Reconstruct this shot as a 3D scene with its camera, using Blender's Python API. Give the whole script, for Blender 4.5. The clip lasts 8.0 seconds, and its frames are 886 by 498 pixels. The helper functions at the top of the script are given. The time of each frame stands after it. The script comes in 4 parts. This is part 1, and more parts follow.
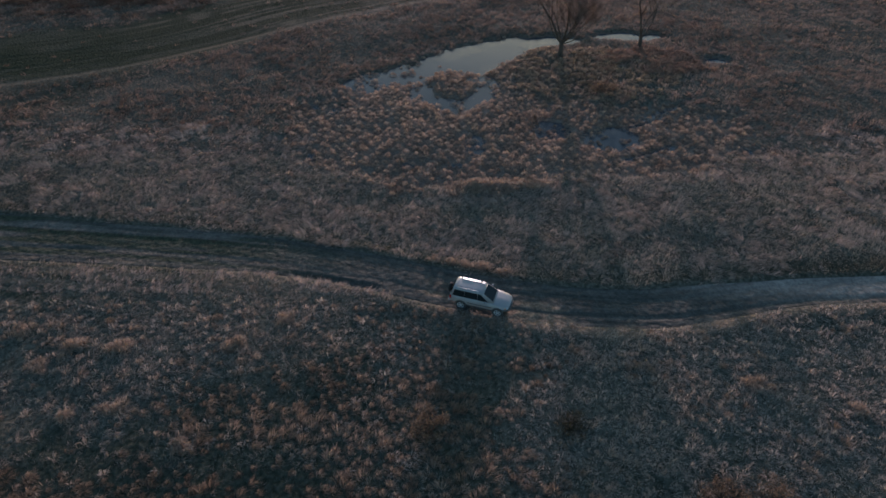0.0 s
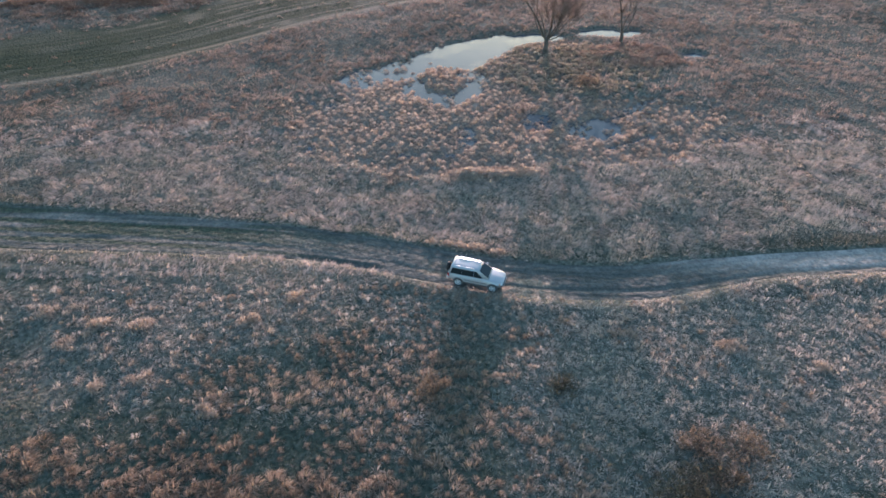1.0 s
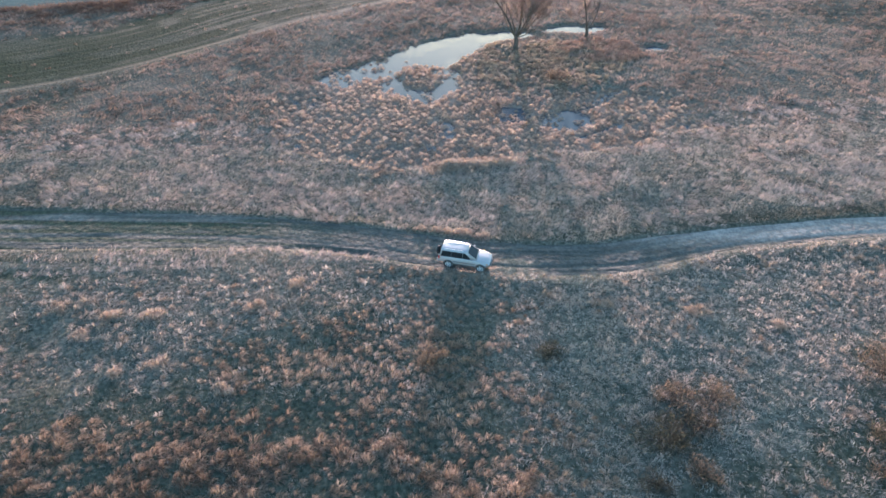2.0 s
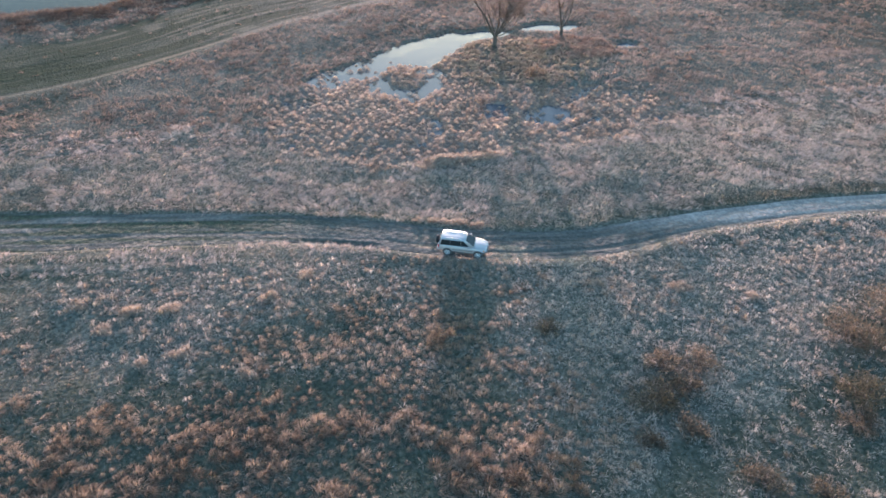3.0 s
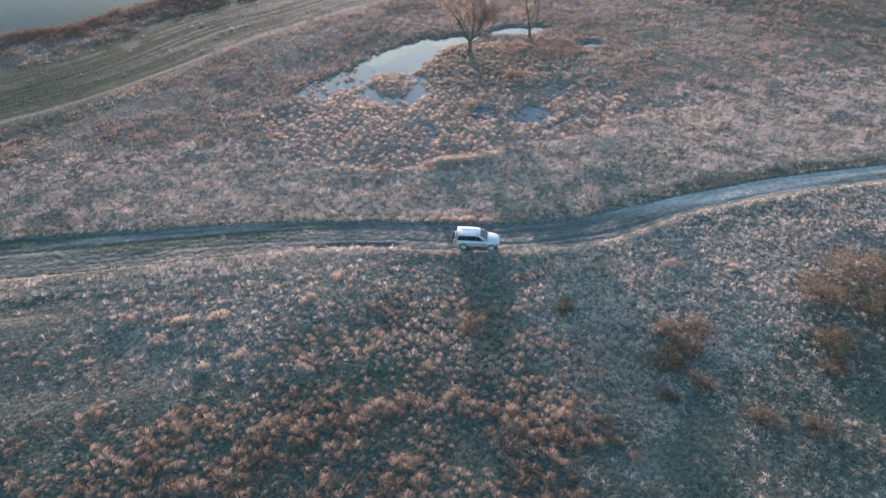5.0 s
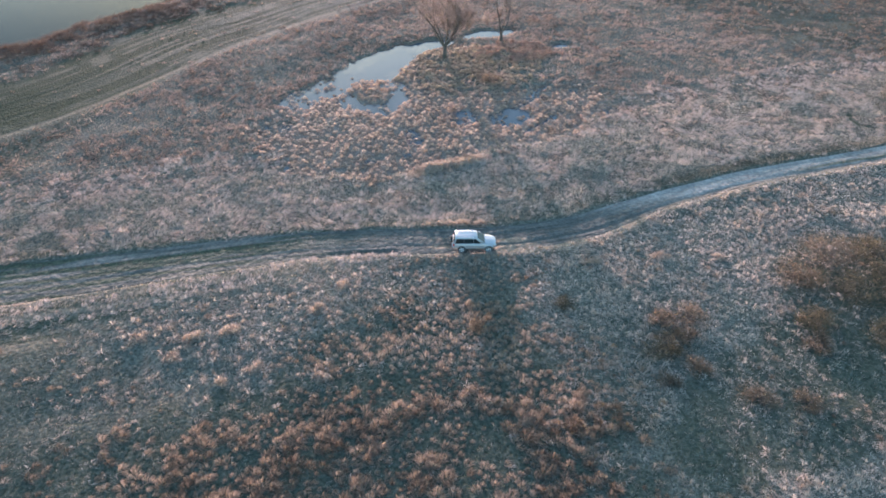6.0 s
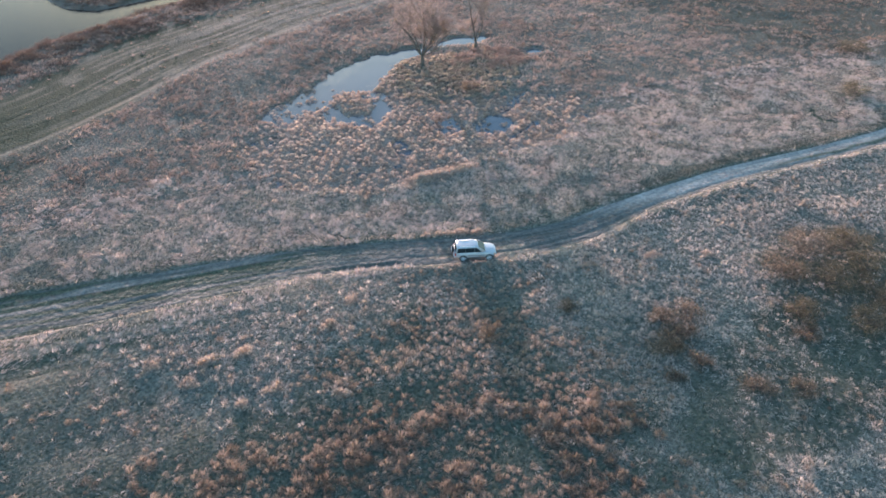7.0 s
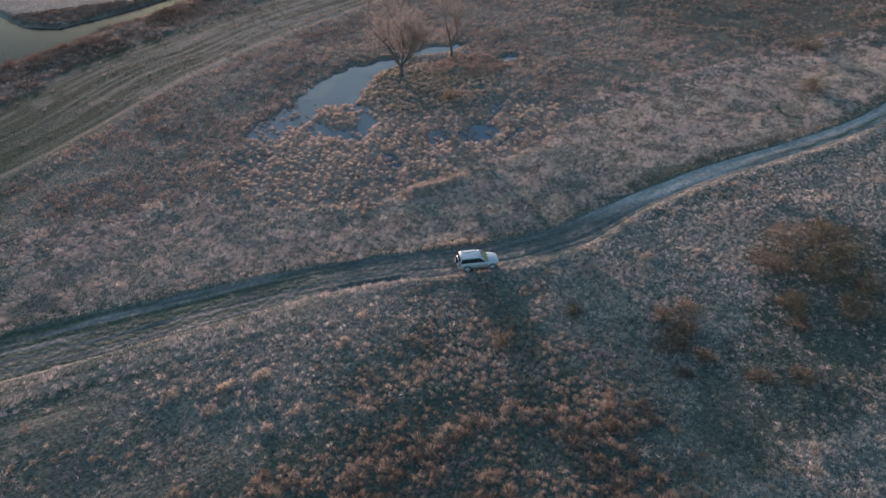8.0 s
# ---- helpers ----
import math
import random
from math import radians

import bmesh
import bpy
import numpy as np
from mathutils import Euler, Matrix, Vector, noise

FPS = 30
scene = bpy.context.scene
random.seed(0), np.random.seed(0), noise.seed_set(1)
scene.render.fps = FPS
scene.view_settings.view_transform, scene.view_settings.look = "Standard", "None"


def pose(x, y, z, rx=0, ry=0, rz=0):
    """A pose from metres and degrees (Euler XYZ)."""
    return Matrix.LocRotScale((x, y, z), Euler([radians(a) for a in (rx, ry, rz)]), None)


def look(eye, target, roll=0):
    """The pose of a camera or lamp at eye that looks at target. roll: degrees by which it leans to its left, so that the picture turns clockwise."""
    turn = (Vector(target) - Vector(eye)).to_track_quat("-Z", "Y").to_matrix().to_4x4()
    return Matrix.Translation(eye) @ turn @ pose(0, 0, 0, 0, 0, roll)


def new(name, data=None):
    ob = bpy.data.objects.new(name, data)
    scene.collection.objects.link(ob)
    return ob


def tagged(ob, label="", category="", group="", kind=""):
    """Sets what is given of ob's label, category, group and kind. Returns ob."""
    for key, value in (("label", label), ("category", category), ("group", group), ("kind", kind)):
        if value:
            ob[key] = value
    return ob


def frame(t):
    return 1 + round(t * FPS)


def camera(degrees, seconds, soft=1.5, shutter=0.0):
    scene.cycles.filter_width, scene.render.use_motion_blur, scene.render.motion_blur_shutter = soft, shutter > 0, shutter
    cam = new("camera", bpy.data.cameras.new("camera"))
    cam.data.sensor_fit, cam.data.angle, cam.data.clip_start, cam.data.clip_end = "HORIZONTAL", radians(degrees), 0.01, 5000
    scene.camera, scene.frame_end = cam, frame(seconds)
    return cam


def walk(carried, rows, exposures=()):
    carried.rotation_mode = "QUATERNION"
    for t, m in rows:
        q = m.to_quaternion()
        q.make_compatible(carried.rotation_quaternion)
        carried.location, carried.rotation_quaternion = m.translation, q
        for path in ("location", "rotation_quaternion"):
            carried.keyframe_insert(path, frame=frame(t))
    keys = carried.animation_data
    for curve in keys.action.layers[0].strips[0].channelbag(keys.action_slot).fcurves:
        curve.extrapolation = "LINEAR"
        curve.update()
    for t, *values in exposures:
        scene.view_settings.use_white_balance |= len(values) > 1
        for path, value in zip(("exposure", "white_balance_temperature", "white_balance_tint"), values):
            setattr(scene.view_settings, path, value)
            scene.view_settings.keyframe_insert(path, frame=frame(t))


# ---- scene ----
cam = camera(71.7, 8.0, soft=1.6)
PATH = [
    (0, (0.027, 0.049, 29.432), (0.008, 1.618, 28.191), -0.1),
    (0.5, (-0.275, -1.621, 29.898), (-0.282, -0.053, 28.656), -0.1),
    (1, (-0.733, -3.317, 30.385), (-0.711, -1.749, 29.143), -0.1),
    (1.5, (-1.425, -4.984, 30.965), (-1.361, -3.419, 29.721), -0.1),
    (2, (-2.33, -6.631, 31.623), (-2.214, -5.07, 30.378), -0.1),
    (3.5, (-6.284, -10.552, 33.768), (-6.046, -9.011, 32.515), -0.0),
    (4, (-7.909, -11.464, 34.591), (-7.637, -9.932, 33.334), -0.1),
    (4.5, (-9.584, -11.994, 35.517), (-9.272, -10.473, 34.257), -0.1),
    (6, (-14.876, -12.381, 37.81), (-14.404, -10.906, 36.545), -0.1),
    (6.5, (-16.758, -11.984, 38.667), (-16.217, -10.534, 37.399), -0.0),
    (7, (-18.638, -11.381, 39.526), (-18.051, -9.95, 38.258), -0.0),
    (7.5, (-20.569, -10.619, 40.389), (-19.927, -9.212, 39.12), 0.0),
    (8, (-22.58, -9.693, 41.232), (-21.878, -8.316, 39.963), 0.1),
]
EXPOSURES = [(t, stops + 0.14, 4800, 0.3) for t, stops in ((0, 0.22), (0.5, 1.15), (1, 1.9), (1.5, 2.25), (3.5, 2.25), (6.5, 2.3), (7, 2.3), (7.5, 2.0), (8, 1.45))]
walk(cam, [(t, look(eye, target, roll)) for t, eye, target, roll in PATH], EXPOSURES)

# ---- world and sun ----
SUN_EL, SUN_AZ = radians(5.0), radians(5.5)
world = bpy.data.worlds.new("evening_sky")
scene.world = world
world.use_nodes = True
wn = world.node_tree
sky = wn.nodes.new("ShaderNodeTexSky")
sky.sky_type = "NISHITA"
sky.sun_disc = False
sky.sun_elevation, sky.sun_rotation = SUN_EL, SUN_AZ
sky.altitude, sky.air_density, sky.dust_density, sky.ozone_density = 100, 1.0, 1.3, 1.0
wn.links.new(sky.outputs[0], wn.nodes["Background"].inputs[0])
wn.nodes["Background"].inputs[1].default_value = 0.15
sun_data = bpy.data.lights.new("sun", "SUN")
sun_data.energy, sun_data.angle, sun_data.color = 3.6, radians(0.6), (1.0, 0.61, 0.50)
sun = new("sun", sun_data)
sun_dir = Vector((math.sin(SUN_AZ) * math.cos(SUN_EL), math.cos(SUN_AZ) * math.cos(SUN_EL), math.sin(SUN_EL)))
sun.matrix_world = look(sun_dir * 300, (0, 0, 0))

# ---- helpers of this scene ----
rng = np.random.default_rng(7)


def lattice(seed):
    return np.random.default_rng(seed).random((256, 256))


GRIDS = [lattice(s) for s in range(6)]


def soft_noise(x, y, size, seed=0):
    """Smooth value noise, 0 to 1, with lumps of that size in metres."""
    g = GRIDS[seed % 6]
    u, v = np.asarray(x, float) / size + 37.3 * seed, np.asarray(y, float) / size + 11.7 * seed
    i, j = np.floor(u).astype(int), np.floor(v).astype(int)
    a, b = u - i, v - j
    a, b = a * a * (3 - 2 * a), b * b * (3 - 2 * b)
    i0, i1, j0, j1 = i % 256, (i + 1) % 256, j % 256, (j + 1) % 256
    return (g[i0, j0] * (1 - a) + g[i1, j0] * a) * (1 - b) + (g[i0, j1] * (1 - a) + g[i1, j1] * a) * b


def ramp(v, a, b):
    t = np.clip((v - a) / (b - a), 0, 1)
    return t * t * (3 - 2 * t)


def line_dist(x, y, pts):
    """Distance to a polyline, and the side: positive on its left."""
    best, side = np.full(np.shape(x), 1e9), np.zeros(np.shape(x))
    for (ax, ay), (bx, by) in zip(pts[:-1], pts[1:]):
        dx, dy = bx - ax, by - ay
        t = np.clip(((x - ax) * dx + (y - ay) * dy) / (dx * dx + dy * dy), 0, 1)
        ex, ey = x - ax - t * dx, y - ay - t * dy
        d = np.hypot(ex, ey)
        near = d < best
        best = np.where(near, d, best)
        side = np.where(near, np.sign(dx * ey - dy * ex), side)
    return best, side


def blob(x, y, cx, cy, rx, ry, turn=0.0):
    """1 inside an uneven oval, falling to 0 at its rim."""
    c, s = math.cos(radians(turn)), math.sin(radians(turn))
    u, v = (x - cx) * c + (y - cy) * s, -(x - cx) * s + (y - cy) * c
    d = np.hypot(u / rx, v / ry) + 0.35 * (soft_noise(x, y, 2.2, 3) - 0.5) + 0.2 * (soft_noise(x, y, 0.8, 4) - 0.5)
    return 1 - ramp(d, 0.85, 1.1)


def smooth_line(pts, step=0.5):
    """A polyline through the points, rounded."""
    p = np.array(pts, float)
    out = []
    for k in range(len(p) - 1):
        p0, p1, p2, p3 = p[max(k - 1, 0)], p[k], p[k + 1], p[min(k + 2, len(p) - 1)]
        n = max(int(np.linalg.norm(p2 - p1) / step), 1)
        for t in np.arange(n) / n:
            out.append(0.5 * (2 * p1 + (p2 - p0) * t + (2 * p0 - 5 * p1 + 4 * p2 - p3) * t * t + (3 * p1 - p0 - 3 * p2 + p3) * t**3))
    out.append(p[-1])
    return np.array(out)


# ---- plan ----
ROAD = [(-150, 52), (-95, 46), (-60, 41.3), (-40, 39.2), (-30, 38.2), (-20, 37.3), (-12, 36.2), (-5, 34.5), (1.5, 32.5), (8, 31.2), (14, 30.9),
        (19, 31.7), (24.5, 32.7), (31, 33.1), (38, 33.4), (48, 33.1), (60, 32.9), (72, 34), (90, 38), (150, 52)]
FAR_TRACK = [(-120, 40), (-70, 61), (-52, 68), (-44, 71.5), (-37.3, 75.5), (-30, 81.5), (-23.7, 87.2), (-16.6, 93), (-9, 97.5), (-1, 102.5), (8, 107), (40, 121), (90, 145), (150, 180)]
SHORE = [(-300, 95), (-75, 101), (-61, 103), (-49, 105.5), (-43, 113), (-33, 118), (-25, 124), (-13, 131.5), (5, 142), (30, 154), (90, 185), (300, 300)]
FAR_SHORE = [(-300, 230), (-75, 172), (-56, 152), (-46, 141), (-41, 131.5), (-35, 127), (-25, 130.5), (-14, 136), (4, 147), (30, 160), (90, 192), (300, 312)]
ROAD_LINE, FAR_LINE = smooth_line(ROAD), smooth_line(FAR_TRACK, 1.0)
ROAD_COARSE, FAR_COARSE = ROAD_LINE[::8], FAR_LINE[::6]
WATER_Z, RIVER_Z = -0.37, -0.55


def road_half(x):
    return 2.3 - 0.55 * ramp(x, 14, 26) + 0.5 * ramp(-x, 8, 25) + 0.5 * ramp(-x, 22, 40)


def knoll(x, y):
    """The grassy rise on which the trees stand."""
    return blob(x, y, 17, 73, 11, 7.8, 10)


def pond(x, y):
    """Open water of the pond: 1 in the water, 0 on land."""
    w = blob(x, y, 2.5, 77.1, 10.2, 4.6, 38)
    w = np.maximum(w, blob(x, y, 0.4, 67.5, 5.6, 5.2, 20))
    w = np.maximum(w, 0.9 * blob(x, y, -7.0, 70.4, 6.2, 2.8, 18))
    w = np.maximum(w, blob(x, y, 11.5, 83.2, 6.5, 2.1, 8))
    w = np.maximum(w, blob(x, y, 24.5, 85.2, 5.0, 1.9, 0))
    w = np.maximum(w, blob(x, y, 16.3, 55.8, 2.8, 2.4, 30))
    w = np.maximum(w, blob(x, y, 10.5, 57.5, 2.0, 2.4, 0) * 0.9)
    w = np.maximum(w, blob(x, y, 34.0, 76.5, 1.8, 1.3, 0) * 0.9)
    w = np.maximum(w, blob(x, y, 2.6, 54.2, 0.9, 2.4, 0) * 0.9)
    island = np.maximum(blob(x, y, 0.3, 68.6, 3.1, 3.9, 0), knoll(x, y))
    return np.clip(w - island, 0, 1)


def marsh(x, y):
    """The hummocky marsh round the pond."""
    m = blob(x, y, 2, 58, 19, 12.5, 0)
    m = np.maximum(m, blob(x, y, 19, 56, 12, 7.5, 10))
    m = np.maximum(m, blob(x, y, 0, 68, 13, 7, 10))
    return m * (1 - 0.8 * knoll(x, y))


def in_river(x, y):
    d1, s1 = line_dist(x, y, SHORE)
    d2, s2 = line_dist(x, y, FAR_SHORE)
    return np.minimum(d1 * s1, -d2 * s2)


def ground_height(x, y):
    z = 0.35 * (soft_noise(x, y, 14, 0) - 0.5) + 0.16 * (soft_noise(x, y, 3.1, 1) - 0.5) + 0.07 * (soft_noise(x, y, 0.9, 2) - 0.5)
    z = z - 0.36 * marsh(x, y) * (0.55 + 0.5 * soft_noise(x, y, 1.6, 5)) - 0.6 * pond(x, y) - 0.24 * (1 - ramp(np.hypot((x - 5) / 22, (y - 77) / 11), 0.6, 1.1)) * (1 - marsh(x, y)) * (1 - knoll(x, y))
    d, _ = line_dist(x, y, [(-13, 50), (-7, 46.6), (-2, 45.3), (3, 46.4), (8, 46.6)])
    z = z + 0.1 * (1 - ramp(d, 0.2, 1.6)) + 0.35 * np.exp(-((x - 3.2) / 2.6) ** 2 - ((y - 46.6) / 0.8) ** 2)
    for crease in ([(17.5, 57.5), (26.8, 64.6)], [(16.2, 50.9), (21.9, 54.0)]):
        d, _ = line_dist(x, y, crease)
        z = z - 0.3 * np.exp(-(d / 0.45) ** 2)
    d, side = line_dist(x, y, ROAD_COARSE)
    h = road_half(x)
    z = z * (0.15 + 0.85 * ramp(d, h - 0.5, h + 2.5))
    z = z - 0.34 * (1 - ramp(d, h - 0.75, h - 0.1)) + (0.09 * ramp(x, -12, 2)) * np.exp(-((d - h - 0.45) / 0.5) ** 2) * (side < 0)
    d, side = line_dist(x, y, FAR_COARSE)
    z = z * (0.3 + 0.7 * ramp(d, 1, 6)) - 0.05 * np.exp(-(d / 0.5) ** 2)
    z = z * (1 - 0.65 * ramp(d * side, 0, 2) * (1 - ramp(d * side, 16, 22)))
    for off in (1.8, 3.2, 4.6, 6.3, 7.6, 9.4):
        z = z - 0.07 * np.exp(-((d * side - off - 3.0 * (soft_noise(x, y, 14, 3) - 0.4)) / 0.45) ** 2)
    return z - 1.6 * ramp(in_river(x, y), -2.0, 2.0)


def wheel_streaks(x, y):
    """Long thin streaks along the far track."""
    df, sf = line_dist(x, y, FAR_COARSE)
    v = df * sf + 2.0 * (soft_noise(x, y, 17, 3) - 0.5)
    along = 0.77 * x + 0.64 * y
    return ramp(0.5 * soft_noise(along * 0.035, v, 0.55, 5) + 0.3 * soft_noise(along * 0.07, v, 1.6, 2) + 0.2 * soft_noise(x, y, 2.5, 0), 0.46, 0.60)


def green_band(x, y):
    """The green field with wheel marks between the far track and the reeds."""
    df, sf = line_dist(x, y, FAR_COARSE)
    v = df * sf + 5.0 * (soft_noise(x, y, 9, 1) - 0.5)
    return ramp(v, -1.0, 1.5) * (1 - ramp(v, 15, 22))


def wheel_margin(x, y):
    """The strip below the track where cars have left it: flattened, in long streaks."""
    d, side = line_dist(x, y, ROAD_COARSE)
    out = d - road_half(x)
    return (side < 0) * ramp(-x, 8, 18) * (1 - ramp(out, 1.0 + 3.5 * ramp(-x, 20, 40), 3.5 + 7 * ramp(-x, 20, 40))) * (out > -0.6)


def margin_lanes(x, y):
    d, side = line_dist(x, y, ROAD_COARSE)
    return 0.65 * soft_noise(x * 0.05, d * side, 0.8, 2) + 0.35 * soft_noise(x * 0.08, d * side, 0.5, 4)


def mud_ring(x, y):
    """A circle that a car has worn into the far meadow."""
    return np.exp(-((np.hypot(x - 60.6, y - 40.3) - 2.1) / 0.5) ** 2) * (1 - ramp(x, 59.4, 60.6))


def green_verge(x, y):
    """Short green grass beside the far edge of the dusty track."""
    d, side = line_dist(x, y, ROAD_COARSE)
    return (side > 0) * np.exp(-((d - road_half(x) - 0.6) / 1.0) ** 2) * ramp(x, 12, 30)


def shaggy(x, y):
    """The near slope that is thick with small golden tussocks."""
    edge = np.interp(x, [-60, -31, -26, -18, -11, -3, 1], [14, 17.8, 18.8, 21.3, 24.5, 27, 28])
    rag = 7 * (soft_noise(x, y, 4, 2) - 0.5)
    return ramp(edge - y + rag, -3.0, 4.0) * (1 - ramp(x + rag, -1.5, 6.5))


def lush_vignette(x, y):
    """Where the meadow is darker and greener, with scrub in the distance; the lens's corner falloff is painted in here
    as colour.
    """
    g = np.maximum(0.6 * blob(x, y, -42, 19, 16, 14, 0), blob(x, y, 33, 9, 14, 11, 35))
    # the blob at (8, 13) darkens grass where the trees' shadow falls
    g = np.maximum(g, np.maximum(np.maximum(0.5 * blob(x, y, 8, 13, 9, 6, 0), 0.9 * blob(x, y, 20, 7, 14, 6, 10)), 0.9 * blob(x, y, -18, 11, 26, 9, -8)))
    g = np.maximum(g, np.maximum(0.4 * blob(x, y, -46, 43, 14, 8, 0), 0.8 * blob(x, y, -58, 70, 18, 16, 30)))
    return np.maximum(g, 0.8 * blob(x, y, 94, 74, 34, 22, -25))


def wispy(x, y):
    """Low smooth grass between the shaggy slope and the track."""
    return (1 - shaggy(x, y)) * (1 - ramp(x, -9, -3)) * (y < 36)


def fast_mesh(name, verts, faces, material, tone=None, smooth=False):
    """A mesh object from arrays: verts (n, 3), faces (m, 3 or 4); tone: a number for every vertex."""
    verts, faces = np.asarray(verts, np.float32), np.asarray(faces, np.int32)
    me = bpy.data.meshes.new(name)
    k = faces.shape[1]
    me.vertices.add(len(verts))
    me.vertices.foreach_set("co", verts.ravel())
    me.loops.add(faces.size)
    me.loops.foreach_set("vertex_index", faces.ravel())
    me.polygons.add(len(faces))
    me.polygons.foreach_set("loop_start", np.arange(0, faces.size, k, dtype=np.int32))
    me.polygons.foreach_set("use_smooth", np.full(len(faces), smooth))
    for key, values in (tone or {}).items():
        me.attributes.new(key, "FLOAT", "POINT").data.foreach_set("value", np.asarray(values, np.float32))
    me.update(calc_edges=True)
    me.validate()
    me.materials.append(material)
    return new(name, me)


def part(name, bm, material, parent, label="", smooth=False):
    """Links a bmesh as one mesh object under a thing or a part."""
    me = bpy.data.meshes.new(name)
    bmesh.ops.recalc_face_normals(bm, faces=bm.faces)
    for f in bm.faces:
        f.smooth = smooth
    bm.to_mesh(me)
    bm.free()
    me.materials.append(material)
    ob = new(name, me)
    ob.parent = parent
    if label:
        ob["label"] = label
    return ob


# ---- materials ----
def material(name):
    m = bpy.data.materials.new(name)
    m.use_nodes = True
    return m, m.node_tree, m.node_tree.nodes["Principled BSDF"]


def node(tree, kind, **values):
    n = tree.nodes.new(kind)
    for key, value in values.items():
        n.inputs[key].default_value = value
    return n


def noise_node(tree, scale, detail=4.0, stretch=None):
    pos = tree.nodes.new("ShaderNodeNewGeometry")
    n = node(tree, "ShaderNodeTexNoise", Scale=scale, Detail=detail)
    if stretch:
        m = node(tree, "ShaderNodeMapping", Scale=stretch)
        tree.links.new(pos.outputs["Position"], m.inputs["Vector"])
        tree.links.new(m.outputs[0], n.inputs["Vector"])
    else:
        tree.links.new(pos.outputs["Position"], n.inputs["Vector"])
    return n.outputs["Fac"]


def colours(tree, fac, stops):
    r = tree.nodes.new("ShaderNodeValToRGB")
    while len(r.color_ramp.elements) < len(stops):
        r.color_ramp.elements.new(0.5)
    for e, (at, c) in zip(r.color_ramp.elements, stops):
        e.position, e.color = at, (*c, 1)
    tree.links.new(fac, r.inputs[0])
    return r.outputs[0]


def mixed(tree, fac, a, b, mode="MIX"):
    m = tree.nodes.new("ShaderNodeMix")
    m.data_type, m.blend_type = "RGBA", mode
    for value, key in ((fac, 0), (a, 6), (b, 7)):
        if isinstance(value, bpy.types.NodeSocket):
            tree.links.new(value, m.inputs[key])
        else:
            m.inputs[key].default_value = value if key == 0 else (*value, 1)
    return m.outputs[2]


def attribute(tree, name):
    a = tree.nodes.new("ShaderNodeAttribute")
    a.attribute_name = name
    return a.outputs["Fac"]


def bumped(tree, bsdf, height, strength, distance):
    b = node(tree, "ShaderNodeBump", Strength=strength, Distance=distance)
    tree.links.new(height, b.inputs["Height"])
    tree.links.new(b.outputs[0], bsdf.inputs["Normal"])


def blade_material(name, stops, through_share=0.3):
    """Dry or green blades: the colour runs by the tone of the tuft and by chance from blade to blade; light comes through them."""
    m, tree, bsdf = material(name)
    tree.nodes.remove(bsdf)
    geo = tree.nodes.new("ShaderNodeNewGeometry")
    jitter = node(tree, "ShaderNodeMath")
    jitter.operation = "MULTIPLY_ADD"
    jitter.inputs[1].default_value = 0.3
    tree.links.new(geo.outputs["Random Per Island"], jitter.inputs[0])
    tree.links.new(attribute(tree, "tone"), jitter.inputs[2])
    col = colours(tree, jitter.outputs[0], stops)
    big = noise_node(tree, 0.11, 3.0)
    col = mixed(tree, big, mixed(tree, 1.0, col, (0.72, 0.74, 0.8), "MULTIPLY"), mixed(tree, 1.0, col, (1.12, 1.04, 0.98), "MULTIPLY"))
    d = tree.nodes.new("ShaderNodeBsdfDiffuse")
    t = tree.nodes.new("ShaderNodeBsdfTranslucent")
    mix = node(tree, "ShaderNodeMixShader", Fac=through_share)
    for s in (d, t):
        tree.links.new(col, s.inputs["Color"])
    tree.links.new(d.outputs[0], mix.inputs[1])
    tree.links.new(t.outputs[0], mix.inputs[2])
    tree.links.new(mix.outputs[0], tree.nodes["Material Output"].inputs[0])
    return m


def ground_material():
    m, tree, bsdf = material("meadow_soil")
    fine, mid, big = noise_node(tree, 3.5, 6.0), noise_node(tree, 0.55, 5.0), noise_node(tree, 0.08, 3.0)
    turf = colours(tree, fine, [(0.3, (0.033, 0.041, 0.030)), (0.5, (0.085, 0.09, 0.07)), (0.72, (0.20, 0.185, 0.145))])
    dry = colours(tree, fine, [(0.3, (0.06, 0.056, 0.044)), (0.7, (0.27, 0.225, 0.18))])
    col = mixed(tree, big, turf, dry)
    green = colours(tree, fine, [(0.25, (0.015, 0.024, 0.013)), (0.75, (0.052, 0.06, 0.036))])
    col = mixed(tree, attribute(tree, "green"), col, green)
    mud = colours(tree, mid, [(0.3, (0.17, 0.13, 0.1)), (0.7, (0.34, 0.265, 0.21))])
    col = mixed(tree, attribute(tree, "mud"), col, mud)
    tan = colours(tree, fine, [(0.25, (0.15, 0.115, 0.08)), (0.75, (0.31, 0.24, 0.17))])
    col = mixed(tree, attribute(tree, "tan"), col, tan)
    tree.links.new(col, bsdf.inputs["Base Color"])
    bsdf.inputs["Roughness"].default_value = 0.95
    bsdf.inputs["Specular IOR Level"].default_value = 0.04
    bumped(tree, bsdf, fine, 0.8, 0.25)
    return m


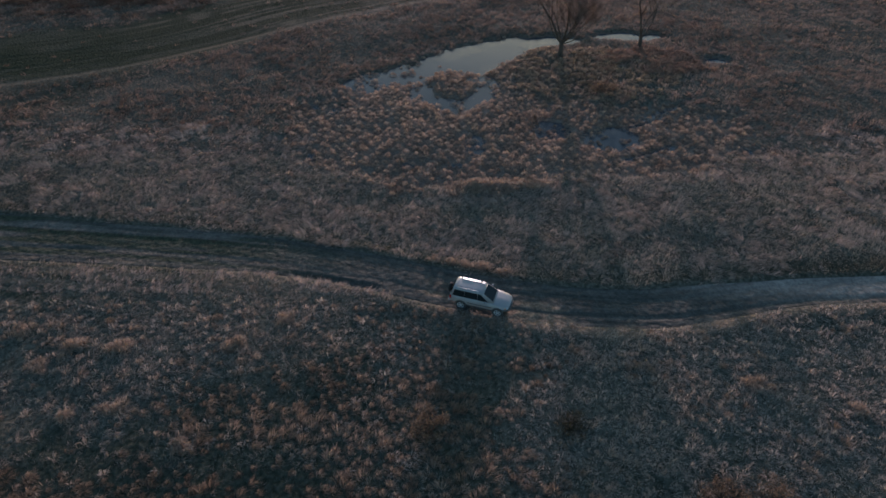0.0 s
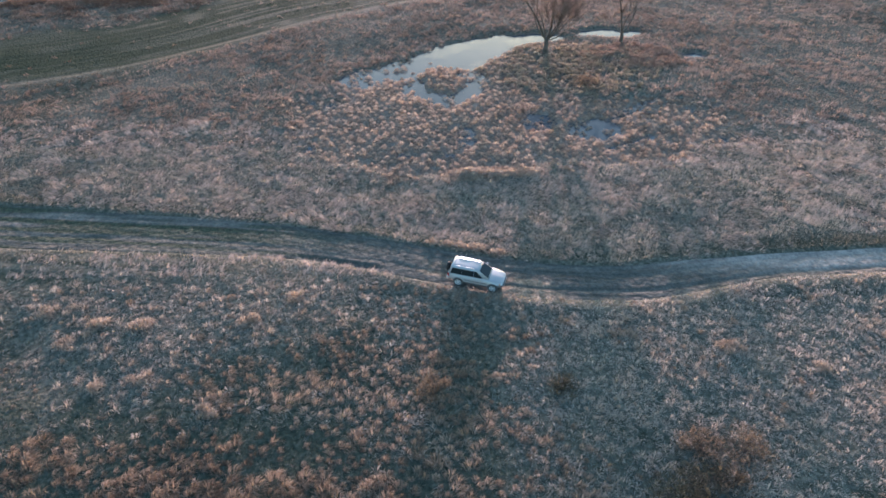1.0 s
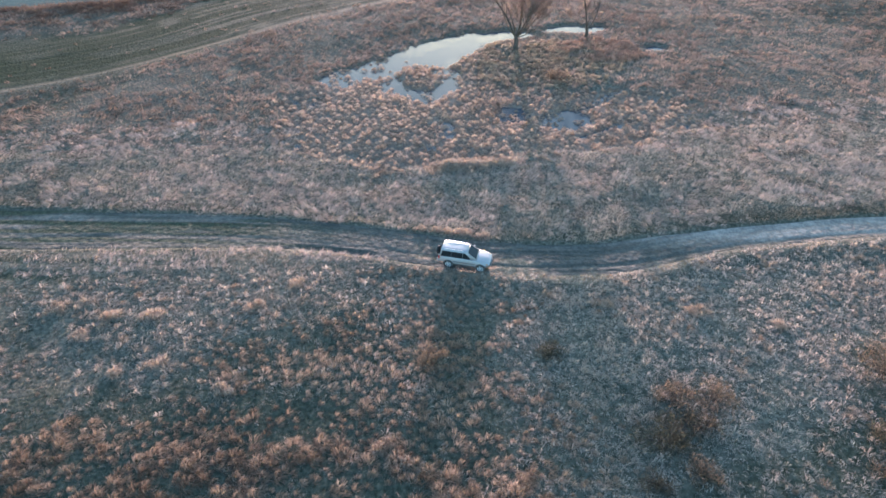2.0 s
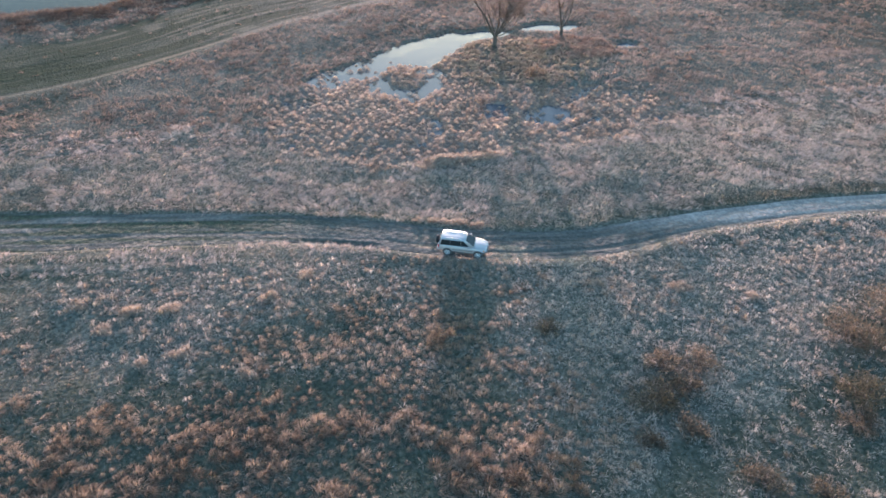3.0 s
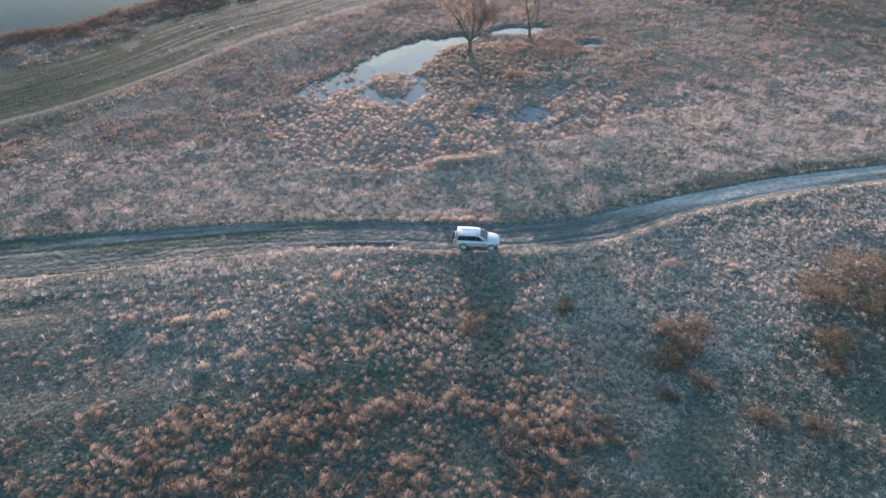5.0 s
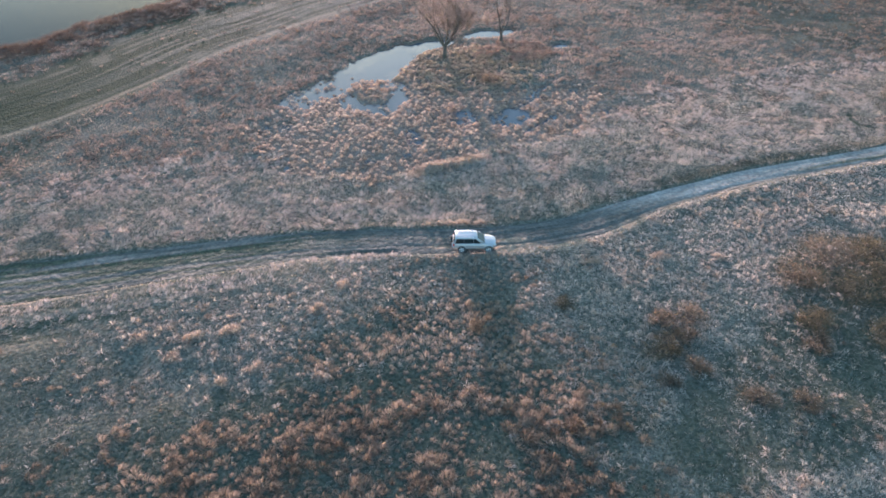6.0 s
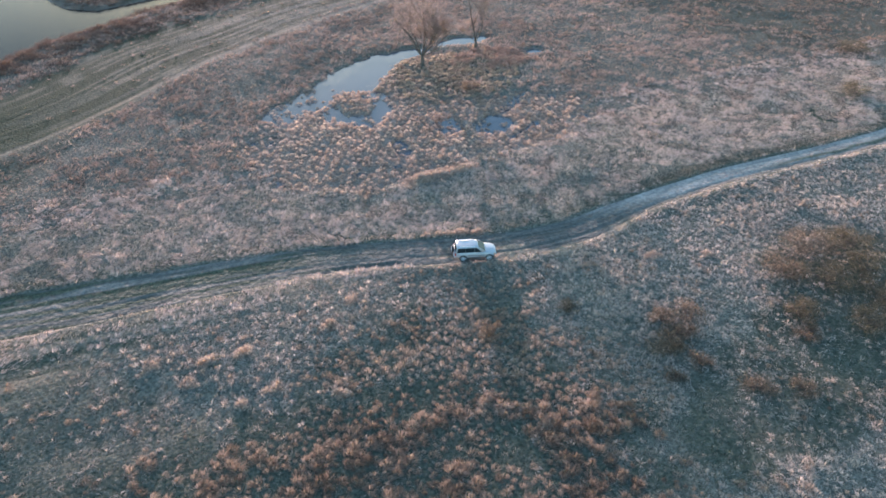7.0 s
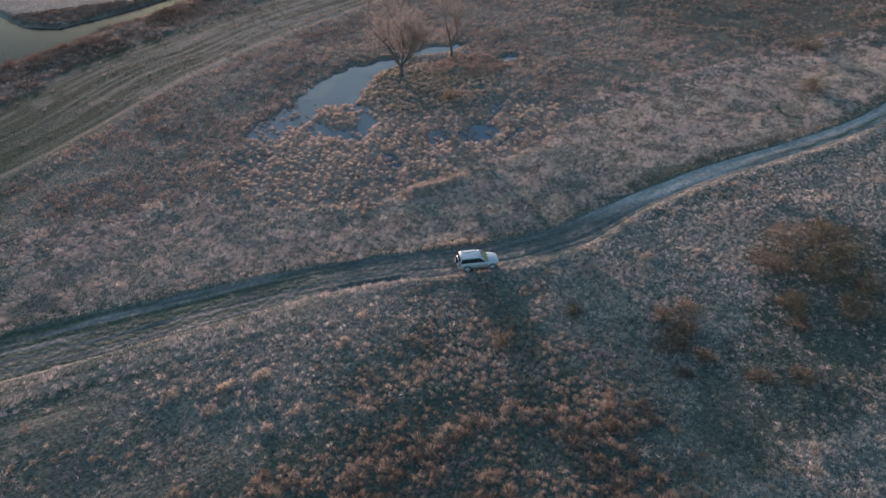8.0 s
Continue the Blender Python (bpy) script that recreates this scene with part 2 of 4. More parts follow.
def road_material():
    m, tree, bsdf = material("trodden_earth")
    course = tree.nodes.new("ShaderNodeCombineXYZ")
    tree.links.new(attribute(tree, "run"), course.inputs[0])
    tree.links.new(attribute(tree, "off"), course.inputs[1])
    streaks = tree.nodes.new("ShaderNodeTexNoise")
    streaks.inputs["Scale"].default_value, streaks.inputs["Detail"].default_value = 1.0, 5.0
    tree.links.new(course.outputs[0], streaks.inputs["Vector"])
    along = streaks.outputs["Fac"]
    fine, big = noise_node(tree, 6.0, 6.0), noise_node(tree, 0.22, 3.0)
    mud = colours(tree, along, [(0.3, (0.068, 0.069, 0.062)), (0.55, (0.115, 0.112, 0.10)), (0.8, (0.175, 0.165, 0.145))])
    dust = colours(tree, along, [(0.3, (0.29, 0.25, 0.22)), (0.75, (0.41, 0.36, 0.315))])
    col = mixed(tree, attribute(tree, "dust"), mud, dust)
    tan = colours(tree, fine, [(0.25, (0.18, 0.135, 0.095)), (0.75, (0.36, 0.27, 0.19))])
    col = mixed(tree, attribute(tree, "tan"), col, tan)
    green = colours(tree, fine, [(0.25, (0.022, 0.034, 0.016)), (0.75, (0.075, 0.085, 0.045))])
    col = mixed(tree, attribute(tree, "green"), col, green)
    grit = noise_node(tree, 2.0, 8.0)
    col = mixed(tree, 0.5, col, mixed(tree, 1.0, col, colours(tree, grit, [(0.35, (0.55, 0.55, 0.56)), (0.65, (1.3, 1.28, 1.25))]), "MULTIPLY"))
    col = mixed(tree, 0.6, col, mixed(tree, 1.0, col, colours(tree, fine, [(0.3, (0.5, 0.5, 0.5)), (0.75, (1.35, 1.3, 1.25))]), "MULTIPLY"))
    tree.links.new(col, bsdf.inputs["Base Color"])
    tree.links.new(colours(tree, big, [(0.35, (0.8, 0.8, 0.8)), (0.65, (1, 1, 1))]), bsdf.inputs["Roughness"])
    bsdf.inputs["Specular IOR Level"].default_value = 0.12
    bumped(tree, bsdf, grit, 0.9, 0.22)
    return m


def water_material(name, tint, ripple, gloss, ior=1.33, breeze=1.0):
    """Dark water; ripples are stronger where a breeze touches it."""
    m, tree, bsdf = material(name)
    bsdf.inputs["Base Color"].default_value = (*tint, 1)
    bsdf.inputs["Roughness"].default_value = 0.04
    bsdf.inputs["IOR"].default_value = ior
    bsdf.inputs["Specular IOR Level"].default_value = gloss
    touched = colours(tree, noise_node(tree, 0.16, 1.0), [(0.48, (1, 1, 1)), (0.58, (breeze, breeze, breeze))])
    waves = mixed(tree, 1.0, touched, noise_node(tree, 2.2, 4.0, (1.0, 2.5, 1.0)), "MULTIPLY")
    bumped(tree, bsdf, waves, ripple, 0.05)
    return m


def bark_material():
    m, tree, bsdf = material("grey_bark")
    n = noise_node(tree, 6.0, 6.0, (1, 1, 0.2))
    tree.links.new(colours(tree, n, [(0.3, (0.045, 0.036, 0.028)), (0.7, (0.15, 0.12, 0.095))]), bsdf.inputs["Base Color"])
    bsdf.inputs["Roughness"].default_value = 0.9
    bumped(tree, bsdf, n, 0.8, 0.04)
    return m


def plain_material(name, colour, rough, metal=0.0, coat=0.0, dirt=0.0):
    m, tree, bsdf = material(name)
    n = noise_node(tree, 2.5, 5.0)
    col = colours(tree, n, [(0.35, tuple(c * (1 - dirt) for c in colour)), (0.65, colour)])
    tree.links.new(col, bsdf.inputs["Base Color"])
    bsdf.inputs["Roughness"].default_value, bsdf.inputs["Metallic"].default_value = rough, metal
    bsdf.inputs["Coat Weight"].default_value = coat
    return m


GROUND = ground_material()
EARTH = road_material()
POND_WATER = water_material("pond_water", (0.066, 0.076, 0.092), 0.12, 0.30, 1.33, 3.0)
RIVER_WATER = water_material("river_water", (0.010, 0.013, 0.016), 0.3, 0.14, 1.12)
BARK = bark_material()
# STRAW and SEDGE are redder: warm sun haze is put into their colour
STRAW = blade_material("dry_straw", [(0.0, (0.205, 0.12, 0.085)), (0.4, (0.40, 0.265, 0.20)), (0.75, (0.575, 0.425, 0.34)), (1.1, (0.69, 0.555, 0.46))], 0.42)
TUSSOCK = blade_material("golden_tussock", [(0.0, (0.14, 0.103, 0.074)), (0.4, (0.315, 0.236, 0.172)), (0.75, (0.49, 0.385, 0.29)), (1.1, (0.62, 0.52, 0.42))], 0.4)
# cooler copy of TURF; the flare's warm-to-teal gradient is put into this colour
NEAR_TURF = blade_material("near_turf", [(0.0, (0.040, 0.055, 0.046)), (0.35, (0.102, 0.119, 0.103)), (0.7, (0.232, 0.242, 0.208)), (1.0, (0.40, 0.395, 0.34))], 0.4)
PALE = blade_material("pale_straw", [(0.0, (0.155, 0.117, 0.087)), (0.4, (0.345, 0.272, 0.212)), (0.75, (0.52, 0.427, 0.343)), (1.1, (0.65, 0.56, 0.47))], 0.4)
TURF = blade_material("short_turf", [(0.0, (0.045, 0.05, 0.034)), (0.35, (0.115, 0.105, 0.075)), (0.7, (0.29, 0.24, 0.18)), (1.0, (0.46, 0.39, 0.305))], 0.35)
FAR_TURF = blade_material("far_turf", [(0.0, (0.024, 0.032, 0.018)), (0.18, (0.05, 0.052, 0.032)), (0.45, (0.15, 0.115, 0.083)), (0.8, (0.33, 0.25, 0.19)), (1.0, (0.48, 0.375, 0.295))], 0.35)
SEDGE = blade_material("grey_sedge", [(0.0, (0.22, 0.158, 0.116)), (0.5, (0.42, 0.318, 0.238)), (1.0, (0.61, 0.485, 0.375))], 0.38)
RUSTY = blade_material("rust_brown_reed", [(0.0, (0.075, 0.05, 0.038)), (0.5, (0.155, 0.107, 0.08)), (1.0, (0.265, 0.19, 0.145))], 0.22)
REED = blade_material("brown_reed", [(0.0, (0.18, 0.113, 0.08)), (0.5, (0.33, 0.222, 0.163)), (1.0, (0.50, 0.365, 0.28))], 0.3)
TWIG = blade_material("bare_twigs", [(0.0, (0.21, 0.175, 0.15)), (1.0, (0.35, 0.29, 0.245))], 0.45)
OLIVE_SEDGE = blade_material("olive_sedge", [(0.0, (0.17, 0.138, 0.09)), (0.5, (0.37, 0.30, 0.21)), (1.0, (0.57, 0.475, 0.35))], 0.45)
RUSSET = blade_material("russet_leaves", [(0.0, (0.095, 0.068, 0.046)), (0.5, (0.175, 0.13, 0.09)), (1.0, (0.275, 0.212, 0.15))], 0.42)
OLIVE = blade_material("olive_leaves", [(0.0, (0.058, 0.054, 0.034)), (0.5, (0.128, 0.108, 0.07)), (1.0, (0.235, 0.187, 0.123))], 0.42)


# ---- ground, tracks and water ----
def spaced(lo, hi, step, far=2600.0):
    """Even steps from lo to hi, then ever wider ones to the horizon."""
    wide = step * 1.6 ** np.arange(1, 40)
    reach = np.cumsum(wide)
    reach = reach[reach < far]
    return np.r_[lo - reach[::-1], np.arange(lo, hi, step), hi + reach]


SHEET = []


def build_ground():
    xs = spaced(-100, 140, 0.6)
    ys = spaced(-14, 160, 0.5)
    ys = np.unique(np.r_[ys[(ys < 26.9) | (ys > 45.1)], np.arange(27, 45, 0.25)])
    gx, gy = np.meshgrid(xs, ys)
    gx, gy = gx.ravel(), gy.ravel()
    z = ground_height(gx, gy)
    d, side = line_dist(gx, gy, ROAD_COARSE)
    h = road_half(gx)
    wob = soft_noise(gx, gy, 1.2, 2)
    df, sf = line_dist(gx, gy, FAR_COARSE)
    v = df * sf
    band, streak = green_band(gx, gy), wheel_streaks(gx, gy)
    green = band * (1.0 - (0.25 + 0.45 * ramp(gx, -45, 5)) * streak)
    verge, _ = line_dist(gx, gy, [(-38, 74), (-43, 66), (-48, 57), (-53, 47)])
    green = np.maximum(green, 0.4 - 0.4 * ramp(verge, 1.5, 5))
    green = np.maximum(green, 0.6 * lush_vignette(gx, gy) * (gy < 33))
    green = np.maximum(green, 0.42 * shaggy(gx, gy) + 0.12 * (gy < 33))
    green = np.maximum(green, 0.5 * (side > 0) * np.exp(-((d - h - 0.6) / 0.7) ** 2))
    margin, lanes = wheel_margin(gx, gy), margin_lanes(gx, gy)
    green = np.maximum(green, 0.6 * margin * ramp(lanes, 0.46, 0.6))
    mud = np.maximum(0.9 * marsh(gx, gy), ramp(pond(gx, gy), 0.4, 0.9))
    mud = np.maximum(mud, ramp(in_river(gx, gy), -1.5, 0))
    left = 1 - ramp(gx, -12, 0)
    tan = (side < 0) * np.exp(-((d - h - 0.25 - 0.4 * left - (0.5 + 0.8 * left) * (wob - 0.5)) / (0.45 + 0.25 * left)) ** 2) * ramp(soft_noise(gx, gy, 4, 1), 0.25, 0.75) * (1 - 0.45 * left)
    tan = np.maximum(tan, 0.85 * np.exp(-((v - 0.1) / 0.42) ** 2))
    tan = np.maximum(tan, 0.3 * band * ramp(streak, 0.75, 1.0) * ramp(soft_noise(gx, gy, 9, 4), 0.4, 0.8))
    tan = np.maximum(tan, 0.6 * margin * ramp(1 - lanes, 0.54, 0.66))
    green = np.maximum(green, np.maximum(0.9 * mud_ring(gx, gy), 0.55 * green_verge(gx, gy)))
    green = np.maximum(green, 0.3 * lush_vignette(gx, gy) * (gy > 50))
    n, k = len(xs), len(ys)
    i = (np.arange(k - 1)[:, None] * n + np.arange(n - 1)[None]).ravel()
    ob = fast_mesh("ground", np.c_[gx, gy, z], np.c_[i, i + 1, i + n + 1, i + n], GROUND, {"green": np.clip(green, 0, 1), "mud": np.clip(mud, 0, 1), "tan": np.clip(tan, 0, 1)}, True)
    SHEET.extend((xs, ys, z.reshape(k, n)))
    return tagged(ob, "rough dry meadow soil with thin grass cover", "ground", kind="structure")


def road_height(v, h, x, y):
    """Height of the track across its width: two ruts, a crown between and raised rims that sink into the turf."""
    wob = 0.35 * (soft_noise(x, y, 7, 2) - 0.5)
    z = -0.10 + 0.05 * (soft_noise(x, y, 1.3, 1) - 0.5)
    for off, depth, w in ((-0.95, 0.055, 0.26), (0.75, 0.06, 0.26), (1.55, 0.04, 0.22), (-1.6, 0.025, 0.2)):
        z = z - depth * (0.55 + 0.45 * ramp(x, -4, 10)) * np.exp(-((v - off - wob) / w) ** 2)
    z = z - 0.2 * ramp(x, -13, -9) * (1 - ramp(x, -5, -1)) * ramp(soft_noise(x, y, 2.0, 4), 0.3, 0.55) * np.exp(-((v + 1.75 + wob) / 0.35) ** 2)
    return z - 0.35 * ramp(np.abs(v), h - 0.35, h + 0.15)


def build_road():
    line = ROAD_LINE[(ROAD_LINE[:, 0] > -100) & (ROAD_LINE[:, 0] < 118)]
    step = np.gradient(line, axis=0)
    step /= np.linalg.norm(step, axis=1)[:, None]
    left = np.c_[-step[:, 1], step[:, 0]]
    across = np.linspace(-1, 1, 41)
    h = road_half(line[:, 0]) + 0.15
    v = h[:, None] * across[None]
    x, y = line[:, :1] + left[:, :1] * v, line[:, 1:] + left[:, 1:] * v
    z = road_height(v, (h - 0.15)[:, None], x, y)
    lump = soft_noise(x, y, 1.7, 3)
    dust = ramp(x + 3 * v, 17.5, 27) * (1 - 0.7 * ramp(-v, 0.4, 1.2)) * (0.9 + 0.4 * (lump - 0.5))
    dust = np.maximum(dust, 0.05 * (1 - ramp(x, -14, -6)) * np.exp(-((v - 0.1) / 0.3) ** 2))
    tan = 0.6 * np.exp(-((v + h[:, None] - 0.5) / 0.45) ** 2) * ramp(lump + 0.25 * ramp(x, 16, 24), 0.45, 0.8)
    crown = np.exp(-((v + 0.1 - 0.3 * (lump - 0.5)) / 0.4) ** 2) * ramp(soft_noise(x, y, 3.0, 4), 0.5, 0.7) * (1 - ramp(x, 9, 13)) * ramp(x, -3, 1)
    streak = soft_noise(x * 0.25, y * 1.5, 1.5, 5)
    tan = np.maximum(tan, 0.08 * (1 - ramp(x, -14, -4)) * ramp(streak, 0.5, 0.75) * (v < 0.6))
    for cx, cy, rx, ry in ((6.4, 31.0, 1.7, 0.4), (6.6, 29.7, 2.6, 0.7), (-1.2, 32.3, 1.0, 0.3)):
        crown = np.maximum(crown, blob(x, y, cx, cy, rx, ry, -14))
    tan = np.maximum(tan, crown)
    run = np.repeat(0.14 * np.cumsum(np.r_[0, np.hypot(*np.diff(line, axis=0).T)])[:, None], len(across), 1)
    green = 0.8 * ramp(x, 38, 48) * np.exp(-((v + 0.35 - 0.4 * (lump - 0.5)) / 0.35) ** 2)
    far_left = 1 - ramp(x, -22, -2)
    lanes = 0.65 * soft_noise(run * 0.3, v, 0.62, 2) + 0.35 * soft_noise(run * 0.5, v, 0.3, 4)
    green = np.maximum(green, 0.7 * far_left * ramp(lanes, 0.48, 0.62))
    tan = np.maximum(tan, 0.55 * far_left * ramp(1 - lanes, 0.58, 0.7) * ramp(-v, -0.8, 1.5))
    dust = np.maximum(dust, 0.30 * far_left * ramp(1 - lanes, 0.5, 0.65) * ramp(v, -1.0, 0.5))
    green = np.maximum(green, 0.8 * ramp(v - h[:, None], -0.6, -0.2))
    n, k = len(across), len(line)
    i = (np.arange(k - 1)[:, None] * n + np.arange(n - 1)[None]).ravel()
    ob = fast_mesh("road", np.c_[x.ravel(), y.ravel(), z.ravel()], np.c_[i, i + 1, i + n + 1, i + n], EARTH, {"dust": np.clip(dust, 0, 1).ravel(), "tan": np.clip(tan, 0, 1).ravel(), "green": np.clip(green, 0, 1).ravel(), "run": run.ravel(), "off": (v * 2.6).ravel()}, True)
    return tagged(ob, "rutted dark earth track, dusty grey where it dries", "dirt road", kind="structure")


def build_water(name, material_, x0, x1, y0, y1, z, label):
    bm = bmesh.new()
    bmesh.ops.create_grid(bm, x_segments=1, y_segments=1, size=0.5)
    for vert in bm.verts:
        vert.co = (x0 + (vert.co.x + 0.5) * (x1 - x0), y0 + (vert.co.y + 0.5) * (y1 - y0), z)
    ob = part(name, bm, material_, None)
    return tagged(ob, label, "water", kind="structure")


build_ground()
build_road()
build_water("water", POND_WATER, -18, 40, 50, 90, WATER_Z, "still shallow pond water that mirrors the pale sky")
build_water("water", RIVER_WATER, -290, 290, 96, 305, RIVER_Z, "dark calm river water behind a reed belt")


# ---- grass and reeds ----
def in_sight(x, y, margin=6.0):
    """The stretch of the plan that carries blades of its own; the soil shows through everywhere."""
    ok = (x > -46 - margin - 0.36 * (y - 22)) & (x < 22 + margin + 1.5 * (y + 4)) & (y < 153 + margin - 0.5 * (x + 45))
    return ok & (y > 21 - margin - 0.5 * (x + 40)) & (y < 132 + margin)


def scatter(n, x0, x1, y0, y1, density):
    x, y = rng.uniform(x0, x1, n), rng.uniform(y0, y1, n)
    keep = in_sight(x, y)
    x, y = x[keep], y[keep]
    keep = rng.random(len(x)) < density(x, y)
    return x[keep], y[keep]


def spread_out(space, x0, x1, y0, y1, density):
    """Points that keep about that distance from one another."""
    gx, gy = np.meshgrid(np.arange(x0, x1, space), np.arange(y0, y1, space * 0.87))
    gx = gx + 0.5 * space * (np.arange(gx.shape[0]) % 2)[:, None]
    x, y = (g.ravel() + rng.uniform(-0.36, 0.36, g.size) * space for g in (gx, gy))
    keep = in_sight(x, y)
    x, y = x[keep], y[keep]
    keep = rng.random(len(x)) < density(x, y)
    return x[keep], y[keep]


def land(x, y):
    """0 on the tracks and in the water, 1 elsewhere."""
    d, _ = line_dist(x, y, ROAD_COARSE)
    df, _ = line_dist(x, y, FAR_COARSE)
    edge = road_half(x) - 0.5 + 0.9 * (soft_noise(x, y, 1.7, 3) - 0.5)
    free = ramp(d, edge, edge + 0.9) * ramp(df, 0.35, 0.8) * (1 - 0.6 * wheel_margin(x, y))
    free = free * (1 - 0.9 * ramp(mud_ring(x, y), 0.3, 0.7))
    return free * (pond(x, y) < 0.5) * (in_river(x, y) < 0.3)


def height_at(x, y):
    """Height of the ground sheet, read between its vertices."""
    xs, ys, zs = SHEET
    i, j = np.clip(np.searchsorted(xs, x) - 1, 0, len(xs) - 2), np.clip(np.searchsorted(ys, y) - 1, 0, len(ys) - 2)
    a, b = (x - xs[i]) / (xs[i + 1] - xs[i]), (y - ys[j]) / (ys[j + 1] - ys[j])
    return (zs[j, i] * (1 - a) + zs[j, i + 1] * a) * (1 - b) + (zs[j + 1, i] * (1 - a) + zs[j + 1, i + 1] * a) * b


def blades(x, y, heading, length, lean, width, tone, fine=True, lift=0.0):
    """Blades as tapered strips that rise and bend over towards their heading. Returns vertices, faces and tones."""
    n = len(x)
    z = np.maximum(height_at(x, y), np.where(y < 92, WATER_Z, RIVER_Z) - 0.06) - 0.03 + lift
    ux, uy = np.cos(heading), np.sin(heading)
    twist = heading + np.pi / 2 + rng.uniform(-0.9, 0.9, n)
    wx, wy = np.cos(twist) * width / 2, np.sin(twist) * width / 2
    reach, rise = length * lean, length * np.sqrt(np.maximum(1 - lean * lean, 0.06))
    if fine:
        at = lambda along, up, wide: np.stack([np.c_[x + ux * reach * along - wx * wide, y + uy * reach * along - wy * wide, z + rise * up],
                                               np.c_[x + ux * reach * along + wx * wide, y + uy * reach * along + wy * wide, z + rise * up]], 1)
        tip = np.c_[x + ux * reach, y + uy * reach, z + rise * (1.0 - 0.6 * lean)][:, None]
        verts = np.concatenate([at(0.0, 0.0, 0.7), at(0.38, 1.0, 1.0), tip], 1)
        tri = np.array([[0, 1, 3], [0, 3, 2], [2, 3, 4]])
    else:
        verts = np.stack([np.c_[x - wx, y - wy, z], np.c_[x + wx, y + wy, z], np.c_[x + ux * reach, y + uy * reach, z + rise]], 1)
        tri = np.array([[0, 1, 2]])
    k = verts.shape[1]
    faces = (np.arange(n)[:, None, None] * k + tri[None]).reshape(-1, 3)
    # each blade runs from a darker root to a paler tip
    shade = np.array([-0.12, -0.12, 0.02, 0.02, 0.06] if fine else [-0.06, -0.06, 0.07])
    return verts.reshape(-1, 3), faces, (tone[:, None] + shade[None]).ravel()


def tufts(name, material_, label, x, y, count, spread, length, lean, width, tone, wind=None, fine=True, follow=0.8, dome=0.0):
    """Many tufts of blades as one mesh of kind stuff. length, lean, width, tone, dome (the height of the mound under each): numbers or arrays, one for each tuft."""
    n = len(x)
    each = np.repeat(np.arange(n), count)
    a, r = rng.uniform(0, 2 * np.pi, len(each)), np.sqrt(rng.random(len(each)))
    bx = x[each] + np.cos(a) * r * np.broadcast_to(spread, n)[each]
    by = y[each] + np.sin(a) * r * np.broadcast_to(spread, n)[each]
    head = a + rng.normal(0, 0.5, len(each))
    if wind is not None:
        w = wind[each] + rng.normal(0, 0.3, len(each))
        head = np.arctan2((1 - follow) * np.sin(head) + follow * np.sin(w), (1 - follow) * np.cos(head) + follow * np.cos(w))
    ln = np.broadcast_to(length, n)[each] * rng.uniform(0.6, 1.15, len(each))
    le = np.clip(np.broadcast_to(lean, n)[each] * (0.35 + 0.75 * r) + rng.normal(0, 0.08, len(each)), 0.02, 0.97)
    wd = np.broadcast_to(width, n)[each] * rng.uniform(0.7, 1.3, len(each))
    tn = np.broadcast_to(tone, n)[each] + rng.normal(0, 0.05, len(each))
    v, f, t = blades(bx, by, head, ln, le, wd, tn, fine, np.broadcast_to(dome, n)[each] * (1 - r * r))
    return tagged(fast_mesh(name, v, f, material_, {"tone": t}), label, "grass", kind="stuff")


def single_tussock(name, material_, label, group, tx, ty, px, py, count, spread, length, lean, width, tone, wind, follow, dome=0.0):
    """One tussock, of one or more tufts at (px, py), as a thing of its own that stands at (tx, ty)."""
    ob = tufts(name, material_, label, px, py, count, spread, length, lean, width, tone, wind, True, follow, dome)
    base = Vector((tx, ty, float(height_at(np.array([tx]), np.array([ty]))[0])))
    ob.data.transform(Matrix.Translation(-base))
    ob.location = base
    del ob["kind"]
    ob["group"] = group
    return ob


def wind_at(x, y):
    """The heading in which the dry grass lies, by patches; steadier on the smooth stretch below the track."""
    w = 0.7 * wispy(x, y)
    rough = 0.1 + 1.2 * (soft_noise(x, y, 9, 4) - 0.5) + 1.6 * (soft_noise(x, y, 2.5, 5) - 0.5) + np.pi * (soft_noise(x, y, 1.1, 0) > 0.6)
    return (1 - w) * rough + w * (0.45 + 1.1 * (soft_noise(x, y, 7, 4) - 0.5))


def patchy(x, y):
    """Uneven clumps and gaps at two sizes, 0 to 1."""
    return 0.55 * soft_noise(x, y, 3.2, 0) + 0.45 * soft_noise(x, y, 1.4, 4)


def russet_patch(x, y):
    return blob(x, y, 6.4, 25.4, 2.3, 1.4, 0)


